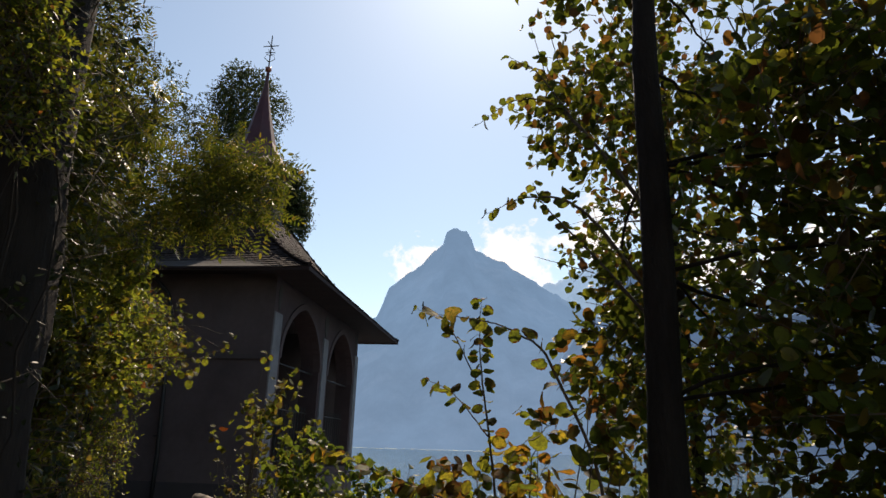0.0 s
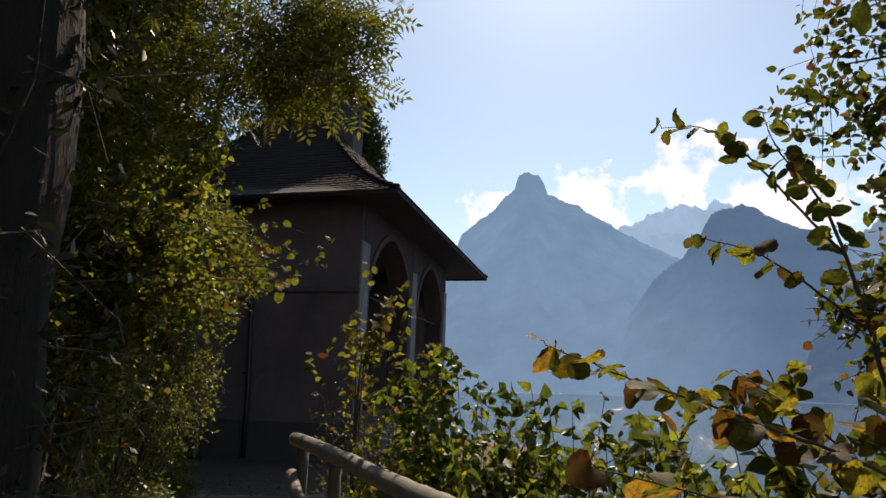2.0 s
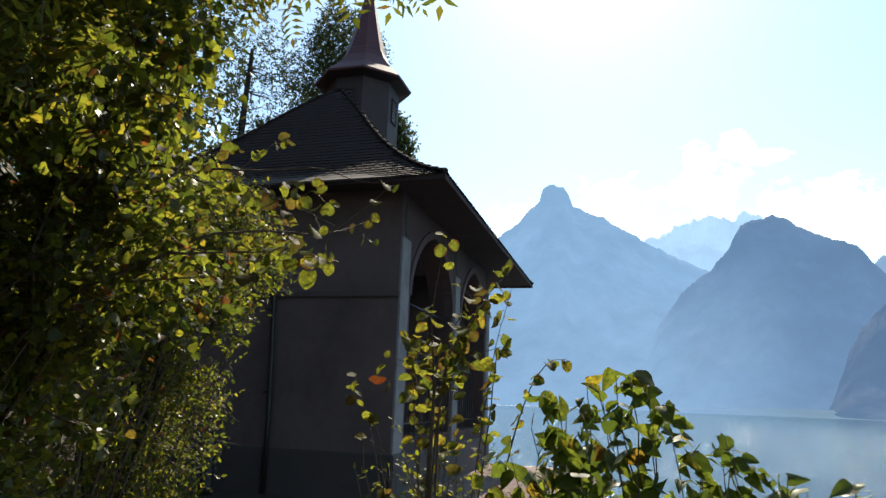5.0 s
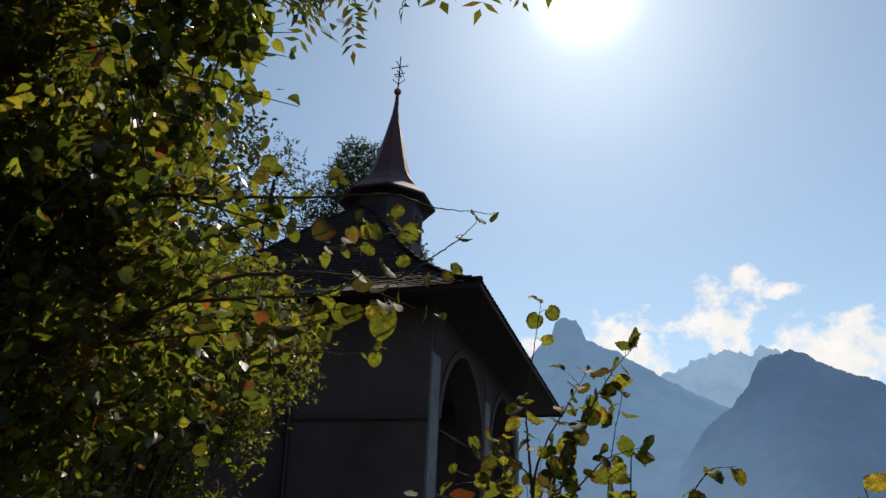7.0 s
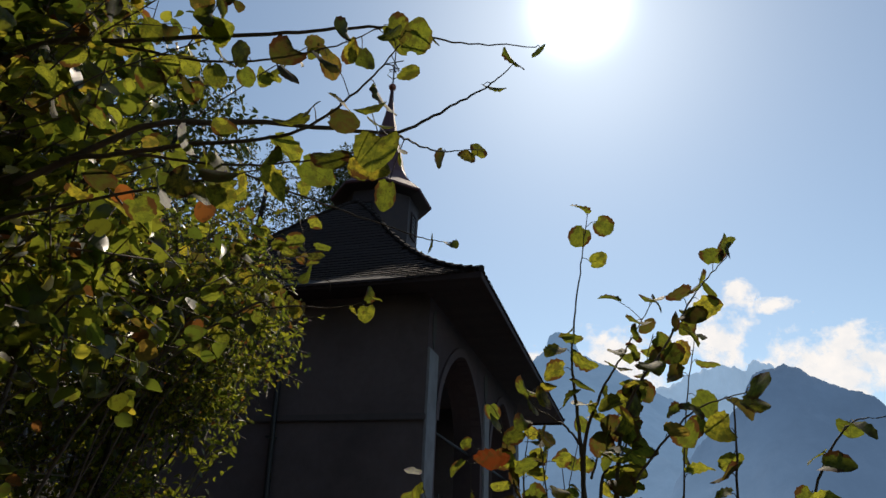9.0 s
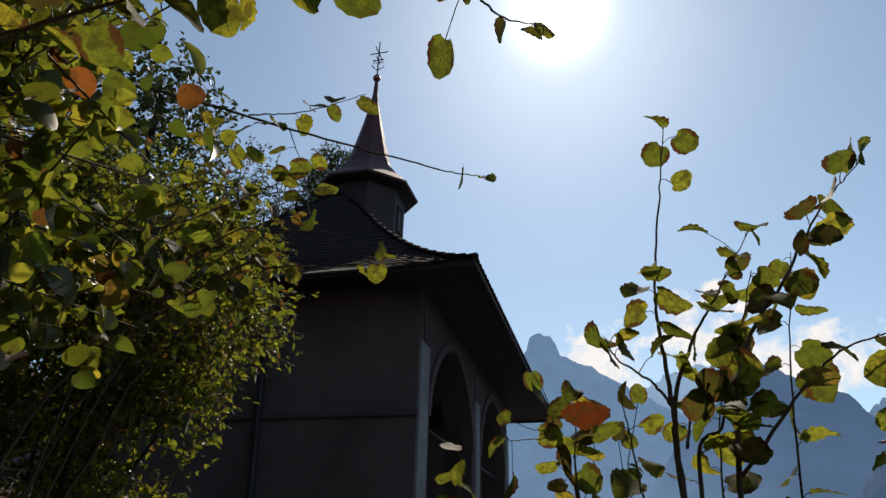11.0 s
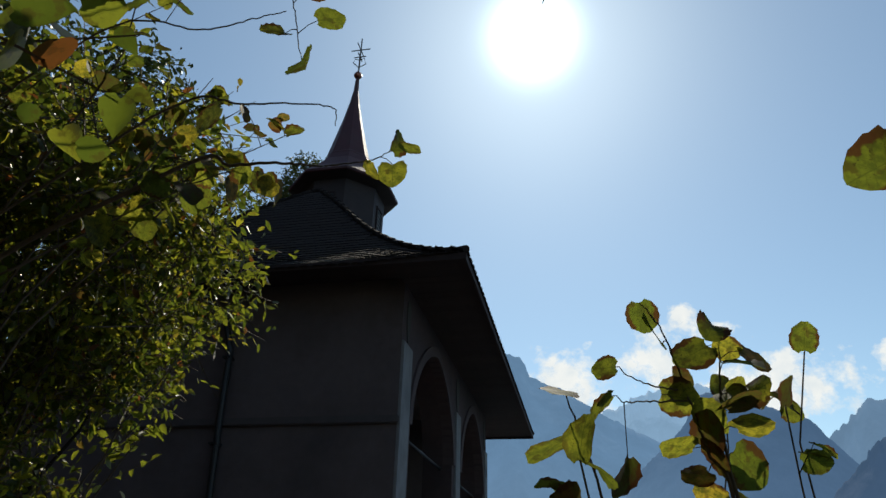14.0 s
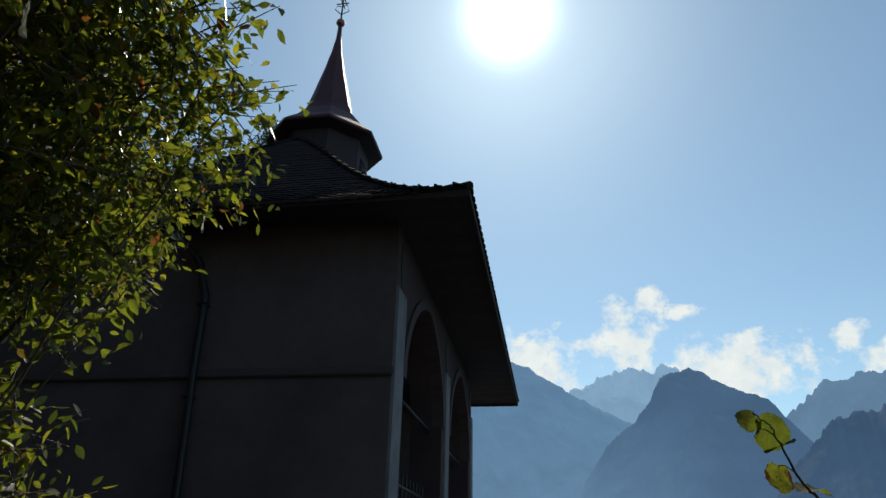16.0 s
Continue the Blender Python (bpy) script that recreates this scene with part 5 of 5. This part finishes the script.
first = woody("hazel_sapling", SAPLING, "sapling", (5.38, -10.35),
      [(5.3, -10.8, 1.55), (5.02, -10.85, 1.42), (5.75, -10.9, 1.65), (4.95, -9.9, 1.45), (5.6, -11.2, 1.6), (5.2, -10.4, 1.2), (5.9, -10.6, 1.4), (5.45, -10.5, 1.75), (5.7, -10.4, 2.0), (5.0, -10.1, 1.4), (5.3, -10.0, 1.5), (5.45, -9.9, 1.7), (5.1, -9.7, 1.45), (4.8, -9.8, 1.35)],
      0.0075, 13, 0.26, 5, 0.066, ROUND, M_hazel, 33, "saplings by the railing", 240, M_autumn_one, extra=22)
sprays(first, [
    ([(5.36, -10.35, -0.30), (5.28, -10.32, 0.9), (5.22, -10.26, 1.5), (5.16, -10.18, 1.92), (5.13, -9.90, 2.20), (5.13, -9.74, 2.40)], 0.010, 0.028, 0.5),
    ([(5.40, -10.36, -0.30), (5.66, -10.80, 1.2), (5.48, -10.96, 1.84), (5.34, -11.00, 1.98), (5.20, -11.00, 2.03), (4.99, -10.97, 2.06)], 0.009, 0.048, 0.52),
    ([(5.18, -10.22, 1.80), (5.00, -10.05, 2.14), (4.90, -9.97, 2.26), (4.79, -9.91, 2.29)], 0.004, 0.034, 0.35),
    ([(5.20, -10.25, 1.62), (5.02, -10.12, 1.82), (4.85, -10.02, 1.91)], 0.004, 0.034, 0.35)],
    0.056, M_hazel_one, 51)
sprays(first, [
    ([(5.40, -10.36, -0.30), (5.45, -10.50, 0.80), (5.20, -10.50, 1.25), (4.90, -10.48, 1.40), (4.66, -10.47, 1.48), (4.47, -10.56, 1.55)], 0.008, 0.024, 0.45),
    ([(5.38, -10.50, 0.95), (5.10, -10.30, 1.35), (4.93, -10.12, 1.52)], 0.005, 0.024, 0.25),
    ([(5.30, -10.50, 1.10), (5.00, -10.60, 1.20), (4.80, -10.75, 1.28), (4.56, -10.90, 1.34)], 0.005, 0.035, 0.25),
    ([(5.20, -10.50, 1.20), (4.95, -10.40, 1.20), (4.75, -10.42, 1.22)], 0.004, 0.026, 0.2)],
    0.062, M_autumn_one, 52)
sap = new("hazel_sapling")
tagged(sap, SAPLING, "sapling", "saplings by the railing")
sprays(sap, [
    ([(2.70, -6.84, -0.10), (2.67, -6.87, 0.9), (2.65, -6.77, 1.62), (2.65, -6.80, 1.75), (2.64, -6.82, 1.92), (2.64, -6.84, 2.03), (2.68, -6.86, 2.28), (2.71, -6.86, 2.46)], 0.010, 0, 0),
    ([(2.71, -6.84, -0.10), (2.66, -6.87, 0.9), (2.65, -6.77, 1.68), (2.70, -6.77, 1.89), (2.79, -6.77, 2.04), (2.88, -6.77, 2.19)], 0.010, 0.06, 0.82),
    ([(2.65, -6.80, 1.76), (2.61, -6.83, 1.81), (2.54, -6.89, 1.85), (2.52, -6.91, 1.89)], 0.004, 0, 0),
    ([(2.72, -6.84, -0.10), (2.68, -6.88, 1.0), (2.69, -6.75, 1.63), (2.75, -6.75, 1.73), (2.80, -6.75, 1.87), (2.87, -6.75, 2.09)], 0.008, 0.05, 0.76),
    ([(2.67, -6.77, 1.68), (2.70, -6.72, 1.77), (2.81, -6.72, 1.96)], 0.004, 0.045, 0.2),
    ([(2.72, -6.84, -0.10), (2.72, -6.93, 1.2), (2.76, -6.95, 1.76), (2.89, -6.95, 1.99), (2.98, -6.95, 2.13), (3.08, -6.95, 2.24)], 0.008, 0.028, 0.70),
    ([(2.74, -6.95, 1.60), (2.92, -6.98, 1.80), (3.07, -6.98, 1.86)], 0.004, 0.055, 0.35),
    ([(2.74, -6.84, -0.10), (2.95, -6.97, 1.2), (3.02, -7.00, 1.75), (3.02, -7.00, 1.84)], 0.006, 0.06, 0.72),
    ([(2.76, -6.84, -0.10), (3.05, -6.95, 1.2), (3.17, -6.95, 1.62), (3.27, -6.95, 1.78), (3.36, -6.95, 1.80)], 0.006, 0.05, 0.72),
    ([(2.72, -6.84, -0.10), (2.62, -6.88, 1.1), (2.56, -6.86, 1.62), (2.54, -6.84, 1.80)], 0.005, 0.055, 0.62),
    ([(2.72, -6.84, -0.10), (2.72, -6.80, 1.1), (2.74, -6.72, 1.66), (2.80, -6.68, 1.92)], 0.005, 0.06, 0.62),
    ([(2.72, -6.84, -0.10), (2.85, -6.70, 1.1), (2.93, -6.62, 1.8), (3.02, -6.55, 2.22)], 0.006, 0.06, 0.55)],
    0.068, M_hazel_one, 34,
    [(2.76, -6.86, 2.41), (2.67, -6.86, 2.39), (2.69, -6.88, 2.47), (2.73, -6.86, 2.30), (2.76, -6.77, 2.21), (2.63, -6.86, 2.09), (2.64, -6.88, 2.05), (2.59, -6.86, 2.04), (2.67, -6.86, 2.00),
     (2.59, -6.85, 1.98), (2.67, -6.86, 1.93), (2.51, -6.86, 1.92), (2.57, -6.86, 1.93), (2.63, -6.88, 1.88), (2.52, -6.89, 1.87), (2.56, -6.89, 1.89), (2.77, -6.77, 2.05), (2.84, -6.77, 2.14),
     (2.81, -6.77, 2.05), (2.71, -6.77, 1.77), (2.80, -6.77, 1.91), (2.89, -6.77, 2.19), (2.69, -6.77, 1.87), (2.60, -6.84, 1.73), (2.75, -6.77, 1.82)])
rng = random.Random(71)
rows, cols = 22, 12
verts, faces = [], []
for k in range(rows + 1):
    y = k / rows
    half = 0.31 * math.sin(math.pi * min(0.97, 0.06 + 0.92 * y)) ** 0.6
    torn = [half * (1 + rng.uniform(-0.20, 0.06)) for side in (0, 1)]
    for c in range(cols + 1):
        u = 2 * c / cols - 1
        x = u * torn[u > 0]
        vein = 0.035 * math.cos(22 * (y - 0.7 * abs(x))) * abs(u) ** 0.5
        verts.append((x, y + rng.uniform(-0.008, 0.008), 0.30 * x * x + vein + 0.10 * math.sin(5 * y + 3 * x) + rng.uniform(-0.008, 0.008)))
for k in range(rows):
    for c in range(cols):
        a = k * (cols + 1) + c
        faces.append((a, a + 1, a + cols + 2, a + cols + 1))
me = bpy.data.meshes.new("withered_leaf")
me.from_pydata(verts, [], faces)
me.polygons.foreach_set("use_smooth", [True] * len(faces))
me.materials.append(M_withered)
ob = new("withered_leaf", me)
ob.parent = sap
side, along = Vector((0.168, -0.651, 0.741)), Vector((-0.913, -0.386, -0.132))
facing = side.cross(along)
ob.matrix_basis = Matrix.Translation((2.517, -7.155, 1.679)) @ Matrix((side, along, facing)).transposed().to_4x4() @ Matrix.Scale(0.083, 4)
tagged(ob, "curled orange-brown withered leaf")
small = woody("hazel_sapling", SAPLING, "sapling", (2.42, -6.25),
      [(2.14, -6.66, 1.62), (2.45, -6.1, 1.6), (2.3, -6.7, 1.45), (2.60, -6.16, 1.92), (2.46, -6.02, 1.88), (2.53, -6.20, 1.80)],
      0.0038, 5, 0.13, 3, 0.058, ROUND, M_hazel, 39, "saplings by the railing", 260, M_hazel_one, extra=4)
sprays(small, [
    ([(2.43, -6.25, -0.10), (2.42, -6.25, 1.2), (2.40, -6.25, 1.62), (2.37, -6.25, 1.70), (2.35, -6.25, 1.80), (2.32, -6.25, 1.93), (2.29, -6.26, 1.99)], 0.006, 0, 0),
    ([(2.44, -6.25, -0.10), (2.42, -6.25, 1.3), (2.40, -6.25, 1.71), (2.41, -6.25, 1.83), (2.42, -6.25, 1.93)], 0.006, 0.05, 0.86),
    ([(2.35, -6.25, 1.80), (2.27, -6.29, 1.79), (2.22, -6.33, 1.78)], 0.002, 0, 0),
    ([(2.34, -6.25, 1.82), (2.28, -6.29, 1.82), (2.23, -6.31, 1.84)], 0.002, 0, 0),
    ([(2.42, -6.28, -0.10), (2.25, -6.50, 1.2), (2.16, -6.60, 1.60), (2.13, -6.62, 1.70)], 0.004, 0.05, 0.88)],
    0.068, M_hazel_one, 56,
    [(2.21, -6.31, 1.88), (2.18, -6.35, 1.77), (2.32, -6.25, 1.82), (2.34, -6.25, 1.86), (2.31, -6.25, 1.94), (2.29, -6.25, 1.98), (2.37, -6.25, 1.74), (2.41, -6.25, 1.84), (2.34, -6.25, 1.67), (2.44, -6.25, 1.77),
     (2.44, -6.25, 1.92), (2.48, -6.25, 1.89), (2.47, -6.25, 1.83), (2.32, -6.25, 1.72), (2.37, -6.25, 1.64), (2.22, -6.30, 1.66)])
edge = new("hazel_sapling")
tagged(edge, "small hazel sapling with curled leaves at the path edge", "sapling", "saplings by the railing")
sprays(edge, [([(2.40, -5.30, -0.15), (2.32, -5.34, 0.8), (2.18, -5.40, 1.40), (2.12, -5.40, 1.53), (2.09, -5.40, 1.62), (2.06, -5.40, 1.65)], 0.005, 0, 0)],
       0.066, M_hazel_one, 58, [(2.04, -5.40, 1.65), (2.10, -5.41, 1.60), (2.08, -5.38, 1.63), (2.08, -5.41, 1.53), (2.14, -5.38, 1.52), (2.10, -5.42, 1.45), (2.20, -5.40, 1.40)])
DOGWOOD = "dogwood shrub with drooping pointed green leaves beyond the railing"
woody("dogwood_shrub", DOGWOOD, "shrub", (3.85, -7.85),
      [(3.35, -7.85, 1.60), (3.42, -7.97, 1.57), (3.5, -7.8, 1.66), (3.3, -7.75, 1.50), (3.6, -7.93, 1.70), (3.45, -8.05, 1.55), (3.25, -7.9, 1.42), (3.55, -7.7, 1.60), (3.4, -7.7, 1.45), (3.55, -8.0, 1.62), (3.7, -8.03, 1.66), (3.6, -8.2, 1.52), (3.85, -7.95, 1.42), (3.45, -7.9, 1.46), (3.9, -8.15, 1.42), (3.64, -8.06, 1.68), (3.69, -7.93, 1.66), (3.95, -7.7, 1.5), (3.3, -7.55, 1.3), (3.5, -8.2, 1.4), (3.75, -8.3, 1.2), (4.2, -7.9, 1.3), (3.45, -7.8, 1.0),
       (4.05, -7.59, 1.38), (4.17, -7.79, 1.36), (4.27, -7.92, 1.36), (3.96, -7.53, 1.42), (3.78, -7.54, 1.52), (4.14, -7.67, 1.38), (3.88, -7.62, 1.40)],
      0.0065, 12, 0.18, 5, 0.070, POINTED, M_dogwood, 35, "dogwoods by the railing", 300, M_dogwood_one, extra=10, droop=0.75)
woody("dogwood_shrub", DOGWOOD, "shrub", (4.62, -8.6),
      [(4.2, -8.75, 1.42), (4.35, -8.95, 1.42), (4.45, -8.7, 1.40), (4.6, -8.85, 1.42), (4.15, -8.9, 1.32), (4.75, -8.95, 1.36), (4.27, -8.86, 1.46), (4.5, -8.4, 1.15), (4.85, -8.8, 1.35), (4.1, -8.45, 1.2), (4.6, -9.0, 1.25), (4.9, -8.3, 1.2), (4.3, -8.2, 0.9)],
      0.0065, 12, 0.18, 5, 0.070, POINTED, M_dogwood, 36, "dogwoods by the railing", 300, M_dogwood_one, extra=6, droop=0.75)
woody("dogwood_shrub", DOGWOOD, "shrub", (5.1, -9.35),
      [(4.75, -9.55, 1.35), (5.1, -9.2, 1.45), (5.4, -9.6, 1.5), (4.9, -9.9, 1.2), (5.3, -9.9, 1.35), (5.6, -9.2, 1.3), (5.0, -8.9, 1.15)],
      0.0065, 10, 0.22, 4, 0.072, POINTED, M_dogwood, 37, "dogwoods by the railing", 300, M_dogwood_one, extra=5, droop=0.75)
woody("hazel_sapling", SAPLING, "sapling", (3.2, -7.35),
      [(3.05, -7.5, 1.25), (3.3, -7.3, 1.3), (2.95, -7.35, 1.05), (3.4, -7.6, 1.1), (3.15, -7.05, 1.15), (2.8, -7.05, 1.0)],
      0.006, 11, 0.2, 5, 0.06, ROUND, M_hazel, 38, "saplings by the railing", 220, M_hazel_one, extra=12)
tips = random.Random(17)
woody("privet_shrub", "twiggy half-bare shrub with small yellow-green leaves at the railing's end", "shrub", (2.75, -6.55),
      [(tips.uniform(2.2, 3.35), tips.uniform(-7.0, -6.0), tips.uniform(0.75, 1.5)) for k in range(44)],
      0.005, 9, 0.24, 4, 0.036, OVAL, M_bush, 41, single=0, bare=0.35, sag=0.05, droop=0.2)
for i, (x, y, z, r) in enumerate(((3.5, -7.25, 0.50, 0.45), (4.1, -7.75, 0.55, 0.5), (4.65, -8.3, 0.60, 0.5), (5.2, -8.9, 0.60, 0.55), (5.7, -9.7, 0.65, 0.55), (4.9, -7.9, 0.2, 0.6), (3.1, -6.75, 0.55, 0.35))):
    thicket("hazel_clump", "low dense clump of hazel with broad green and yellow leaves", "shrub", (x, y),
            [(x, y, z, r, r, 0.52), (x + 0.2, y + 0.15, z + 0.25, r * 0.7, r * 0.7, 0.4)],
            120 if x > 4.3 else 80 if x < 3.6 else 150, 5, 0.066, ROUND, M_hazel, 140 + i, limbs=12, r0=0.006, twig=0.16, gap=0.42, droop=0.5, fill=0.3, group="hazel clumps below the path")
for i, (x, y, h) in enumerate(((2.75, -6.6, 0.7), (3.4, -7.2, 0.6), (4.1, -7.9, 0.6), (4.7, -9.0, 0.7), (5.5, -9.9, 0.8), (6.3, -11.2, 0.9), (3.9, -6.9, 0.3), (5.2, -8.3, 0.3), (2.6, -5.6, 0.5), (3.2, -6.0, 0.2))):
    z = float(ground_z(np.array(x), np.array(y)))
    thicket("bramble_bush", "tangled low bramble and dry stalks on the lake slope", "bush", (x, y),
            [(x, y, z + h * 0.5, 0.6, 0.55, h * 0.75), (x + 0.35, y + 0.2, z + h * 0.4, 0.5, 0.5, h * 0.6)],
            420, 7, 0.05, OVAL, M_bush, 40 + i, limbs=10, r0=0.007, twig=0.15, fill=0.2, group="brambles on the slope")


for i, (x, y, r, h) in enumerate(((-0.9, -4.4, 0.4, 0.35), (-1.7, -3.5, 0.5, 0.5), (-2.6, -2.6, 0.55, 0.6), (-3.6, -1.6, 0.6, 0.7), (-4.8, -0.9, 0.6, 0.8), (-0.5, -4.75, 0.28, 0.22))):
    thicket("fern_clump", "dark green ferns and herbs at the foot of the bank", "fern", (x, y), [(x, y, h * 0.5, r, r, h * 0.7)],
            90, 4, 0.16, PINNATE, M_dark_leaf, 160 + i, limbs=6, r0=0.005, twig=0.12, gap=0.3, fill=0.15, group="ferns under the bank")


# ---- wooded hillside, with unseen trees added as sky blockers ----
def tall_tree(x, y, top, spread, seed, crowns=7, leaves=520, leaf=0.22):
    rng = np.random.default_rng(seed)
    g = float(ground_z(np.array(x), np.array(y)))
    h = top - g
    blobs = []
    for k in range(crowns):
        t = 0.45 + 0.5 * k / crowns
        a = rng.uniform(0, 6.28)
        r = spread * (1.1 - t) * 0.9
        blobs.append((x + r * math.cos(a), y + r * math.sin(a), g + h * t, spread * 0.55, spread * 0.55, h * 0.10))
    blobs.append((x, y, g + h * 0.93, spread * 0.45, spread * 0.45, h * 0.07))
    thicket("woodland_tree", "tall broadleaved hillside tree, some added unseen to cut sky light", "tree", (x, y), blobs, leaves, 9, leaf, OVAL, M_far_leaf, seed,
            limbs=22, r0=0.05, twig=0.5, trunk=(x + 0.3, y, g + h * 0.86), trunk_r=0.02 * h, gap=0.40, group="hillside trees")


# trees left of and behind the path are added unseen to cut sky light
for i, (x, y, top, spread) in enumerate(((-16.5, 30, 30, 5.0), (-12.2, 30, 21.5, 2.6), (-14, 24, 19, 4), (-20, 24, 27, 5), (-10.5, 16, 15, 3), (-9.5, 4, 15, 3.5), (-8.5, -2, 13, 3.5), (-5.5, -7, 11, 3.2), (-2.5, -12, 11, 3.2), (0.0, -16, 10, 3.2), (-8, -14, 15, 4), (3.5, -20, 12, 3.5), (10, -18, 12, 3.5))):
    tall_tree(x, y, top, spread, 60 + i, leaves=3600 if i < 2 else 1800 if i == 2 else 700)


# ---- low growth and litter ----
def herbs():
    rng = np.random.default_rng(90)
    n = 6400
    y = rng.uniform(-10.5, -4.6, n)
    x = edge_left(y) + 0.20 + 0.16 * np.sin(3.1 * y) * np.sin(1.3 * y) - rng.gamma(1.3, 0.28, n)
    z = ground_z(x, y)
    P, A, S = [], [], []
    for px, py, pz in zip(x, y, z):
        h = rng.uniform(0.04, 0.20) + 0.36 * rng.uniform(0, 1) ** 4
        for k in range(7):
            t = (k + 1) / 7
            P.append((px + rng.normal(0, 0.04), py + rng.normal(0, 0.04), pz + h * t))
            A.append((rng.normal(), rng.normal(), 0.25))
            S.append(rng.uniform(0.025, 0.06))
    thing = leaf_mass("herbs", np.array(P), np.array(A), np.array(S), OVAL, M_herb, None, rng)
    tagged(thing, "low nettles and herbs along the edge of the path", "undergrowth", kind="stuff")
    # grass
    m = 5200
    y = rng.uniform(-11, -4.4, m)
    side = rng.uniform(0, 1, m) < 0.55
    x = np.where(side, edge_left(y) + 0.10 - rng.gamma(1.0, 0.22, m), edge_right(y) - 0.12 + rng.gamma(1.2, 0.25, m))
    P = np.stack([x, y, ground_z(x, y) - 0.01], 1)
    A = np.stack([rng.normal(0, 0.35, m), rng.normal(0, 0.35, m), np.ones(m)], 1)
    blade = (np.array([(-0.035, 0, 0), (0.035, 0, 0), (0.028, 0.5, 0.06), (-0.028, 0.5, 0.06), (0, 1, 0.22)], float), [(0, 1, 2, 3), (3, 2, 4)])
    g = leaf_mass("grass", P, A, rng.uniform(0.08, 0.26, m), blade, M_herb, None, rng, 0.1)
    tagged(g, "tufts of grass at the path edges", "grass", kind="stuff")
    # fallen leaves
    m = 2800
    y = rng.uniform(-13, -2.0, m)
    l, r = edge_left(y) - 0.3, edge_right(y) + 0.2
    u = rng.beta(0.8, 1.3, m)
    x = l + (r - l) * u
    P = np.stack([x, y, ground_z(x, y) + 0.008], 1)
    a = rng.uniform(0, 6.28, m)
    A = np.stack([np.cos(a), np.sin(a), rng.normal(0, 0.15, m)], 1)
    f = leaf_mass("fallen_leaves", P, A, rng.uniform(0.02, 0.055, m), ROUND, M_litter, None, rng, 0.93)
    tagged(f, "dry brown fallen leaves scattered on the path", "leaf litter", kind="stuff")
    # gravel
    m = 2600
    # pebbles end at the edge of the painted chapel shade
    y = rng.uniform(-12, -4.9, m)
    x = edge_left(y) + (edge_right(y) - edge_left(y)) * rng.uniform(0, 1, m)
    z = ground_z(x, y)
    ico = np.array([(0, 0, 1), (0.9, 0, 0.2), (0.25, 0.85, 0.25), (-0.75, 0.5, 0.15), (-0.7, -0.55, 0.2), (0.3, -0.85, 0.2)], float)
    faces = [(0, 1, 2), (0, 2, 3), (0, 3, 4), (0, 4, 5), (0, 5, 1)]
    V, F = [], []
    for k in range(m):
        n0 = len(V) * 6
        t = rng.uniform(0, 6.28)
        R = np.array([(math.cos(t), -math.sin(t), 0), (math.sin(t), math.cos(t), 0), (0, 0, 1)])
        s = rng.gamma(2.0, 0.007) + 0.004
        V.append((ico * np.array((1, 0.8, 0.55)) * s) @ R.T + np.array((x[k], y[k], z[k] - 0.1 * s)))
        F += [tuple(i + n0 for i in f) for f in faces]
    tagged(mesh_object("gravel", np.concatenate(V), F, M_pebble), "loose grey and reddish gravel on the path", "gravel", kind="stuff")


M_pebble = surface("pebble", (0.10, 0.074, 0.064), (0.26, 0.21, 0.19), 30.0, 0.9)
herbs()


# ---- roof tiles, last ----
def lay_tiles():
    places = tile_places()
    near = [p for p in places if p[0] == 0 and p[2] < 0.9 and p[1] > 3.4][:300]
    chosen = {id(p) for p in near}
    for side, u, d, m in near:
        ob = new("tile", TILE)
        ob.parent = roof
        ob.matrix_basis = m
    tv = np.array([v.co[:] for v in TILE.vertices])
    tf = [tuple(p.vertices) for p in TILE.polygons]
    V, F = [], []
    for p in places:
        if id(p) in chosen:
            continue
        m = np.array(p[3])
        n = len(V) * len(tv)
        V.append(tv @ m[:3, :3].T + m[:3, 3])
        F += [tuple(i + n for i in f) for f in tf]
    ob = mesh_object("tiles", np.concatenate(V), F, M_tile, roof)
    tagged(ob, kind="stuff")


lay_tiles()
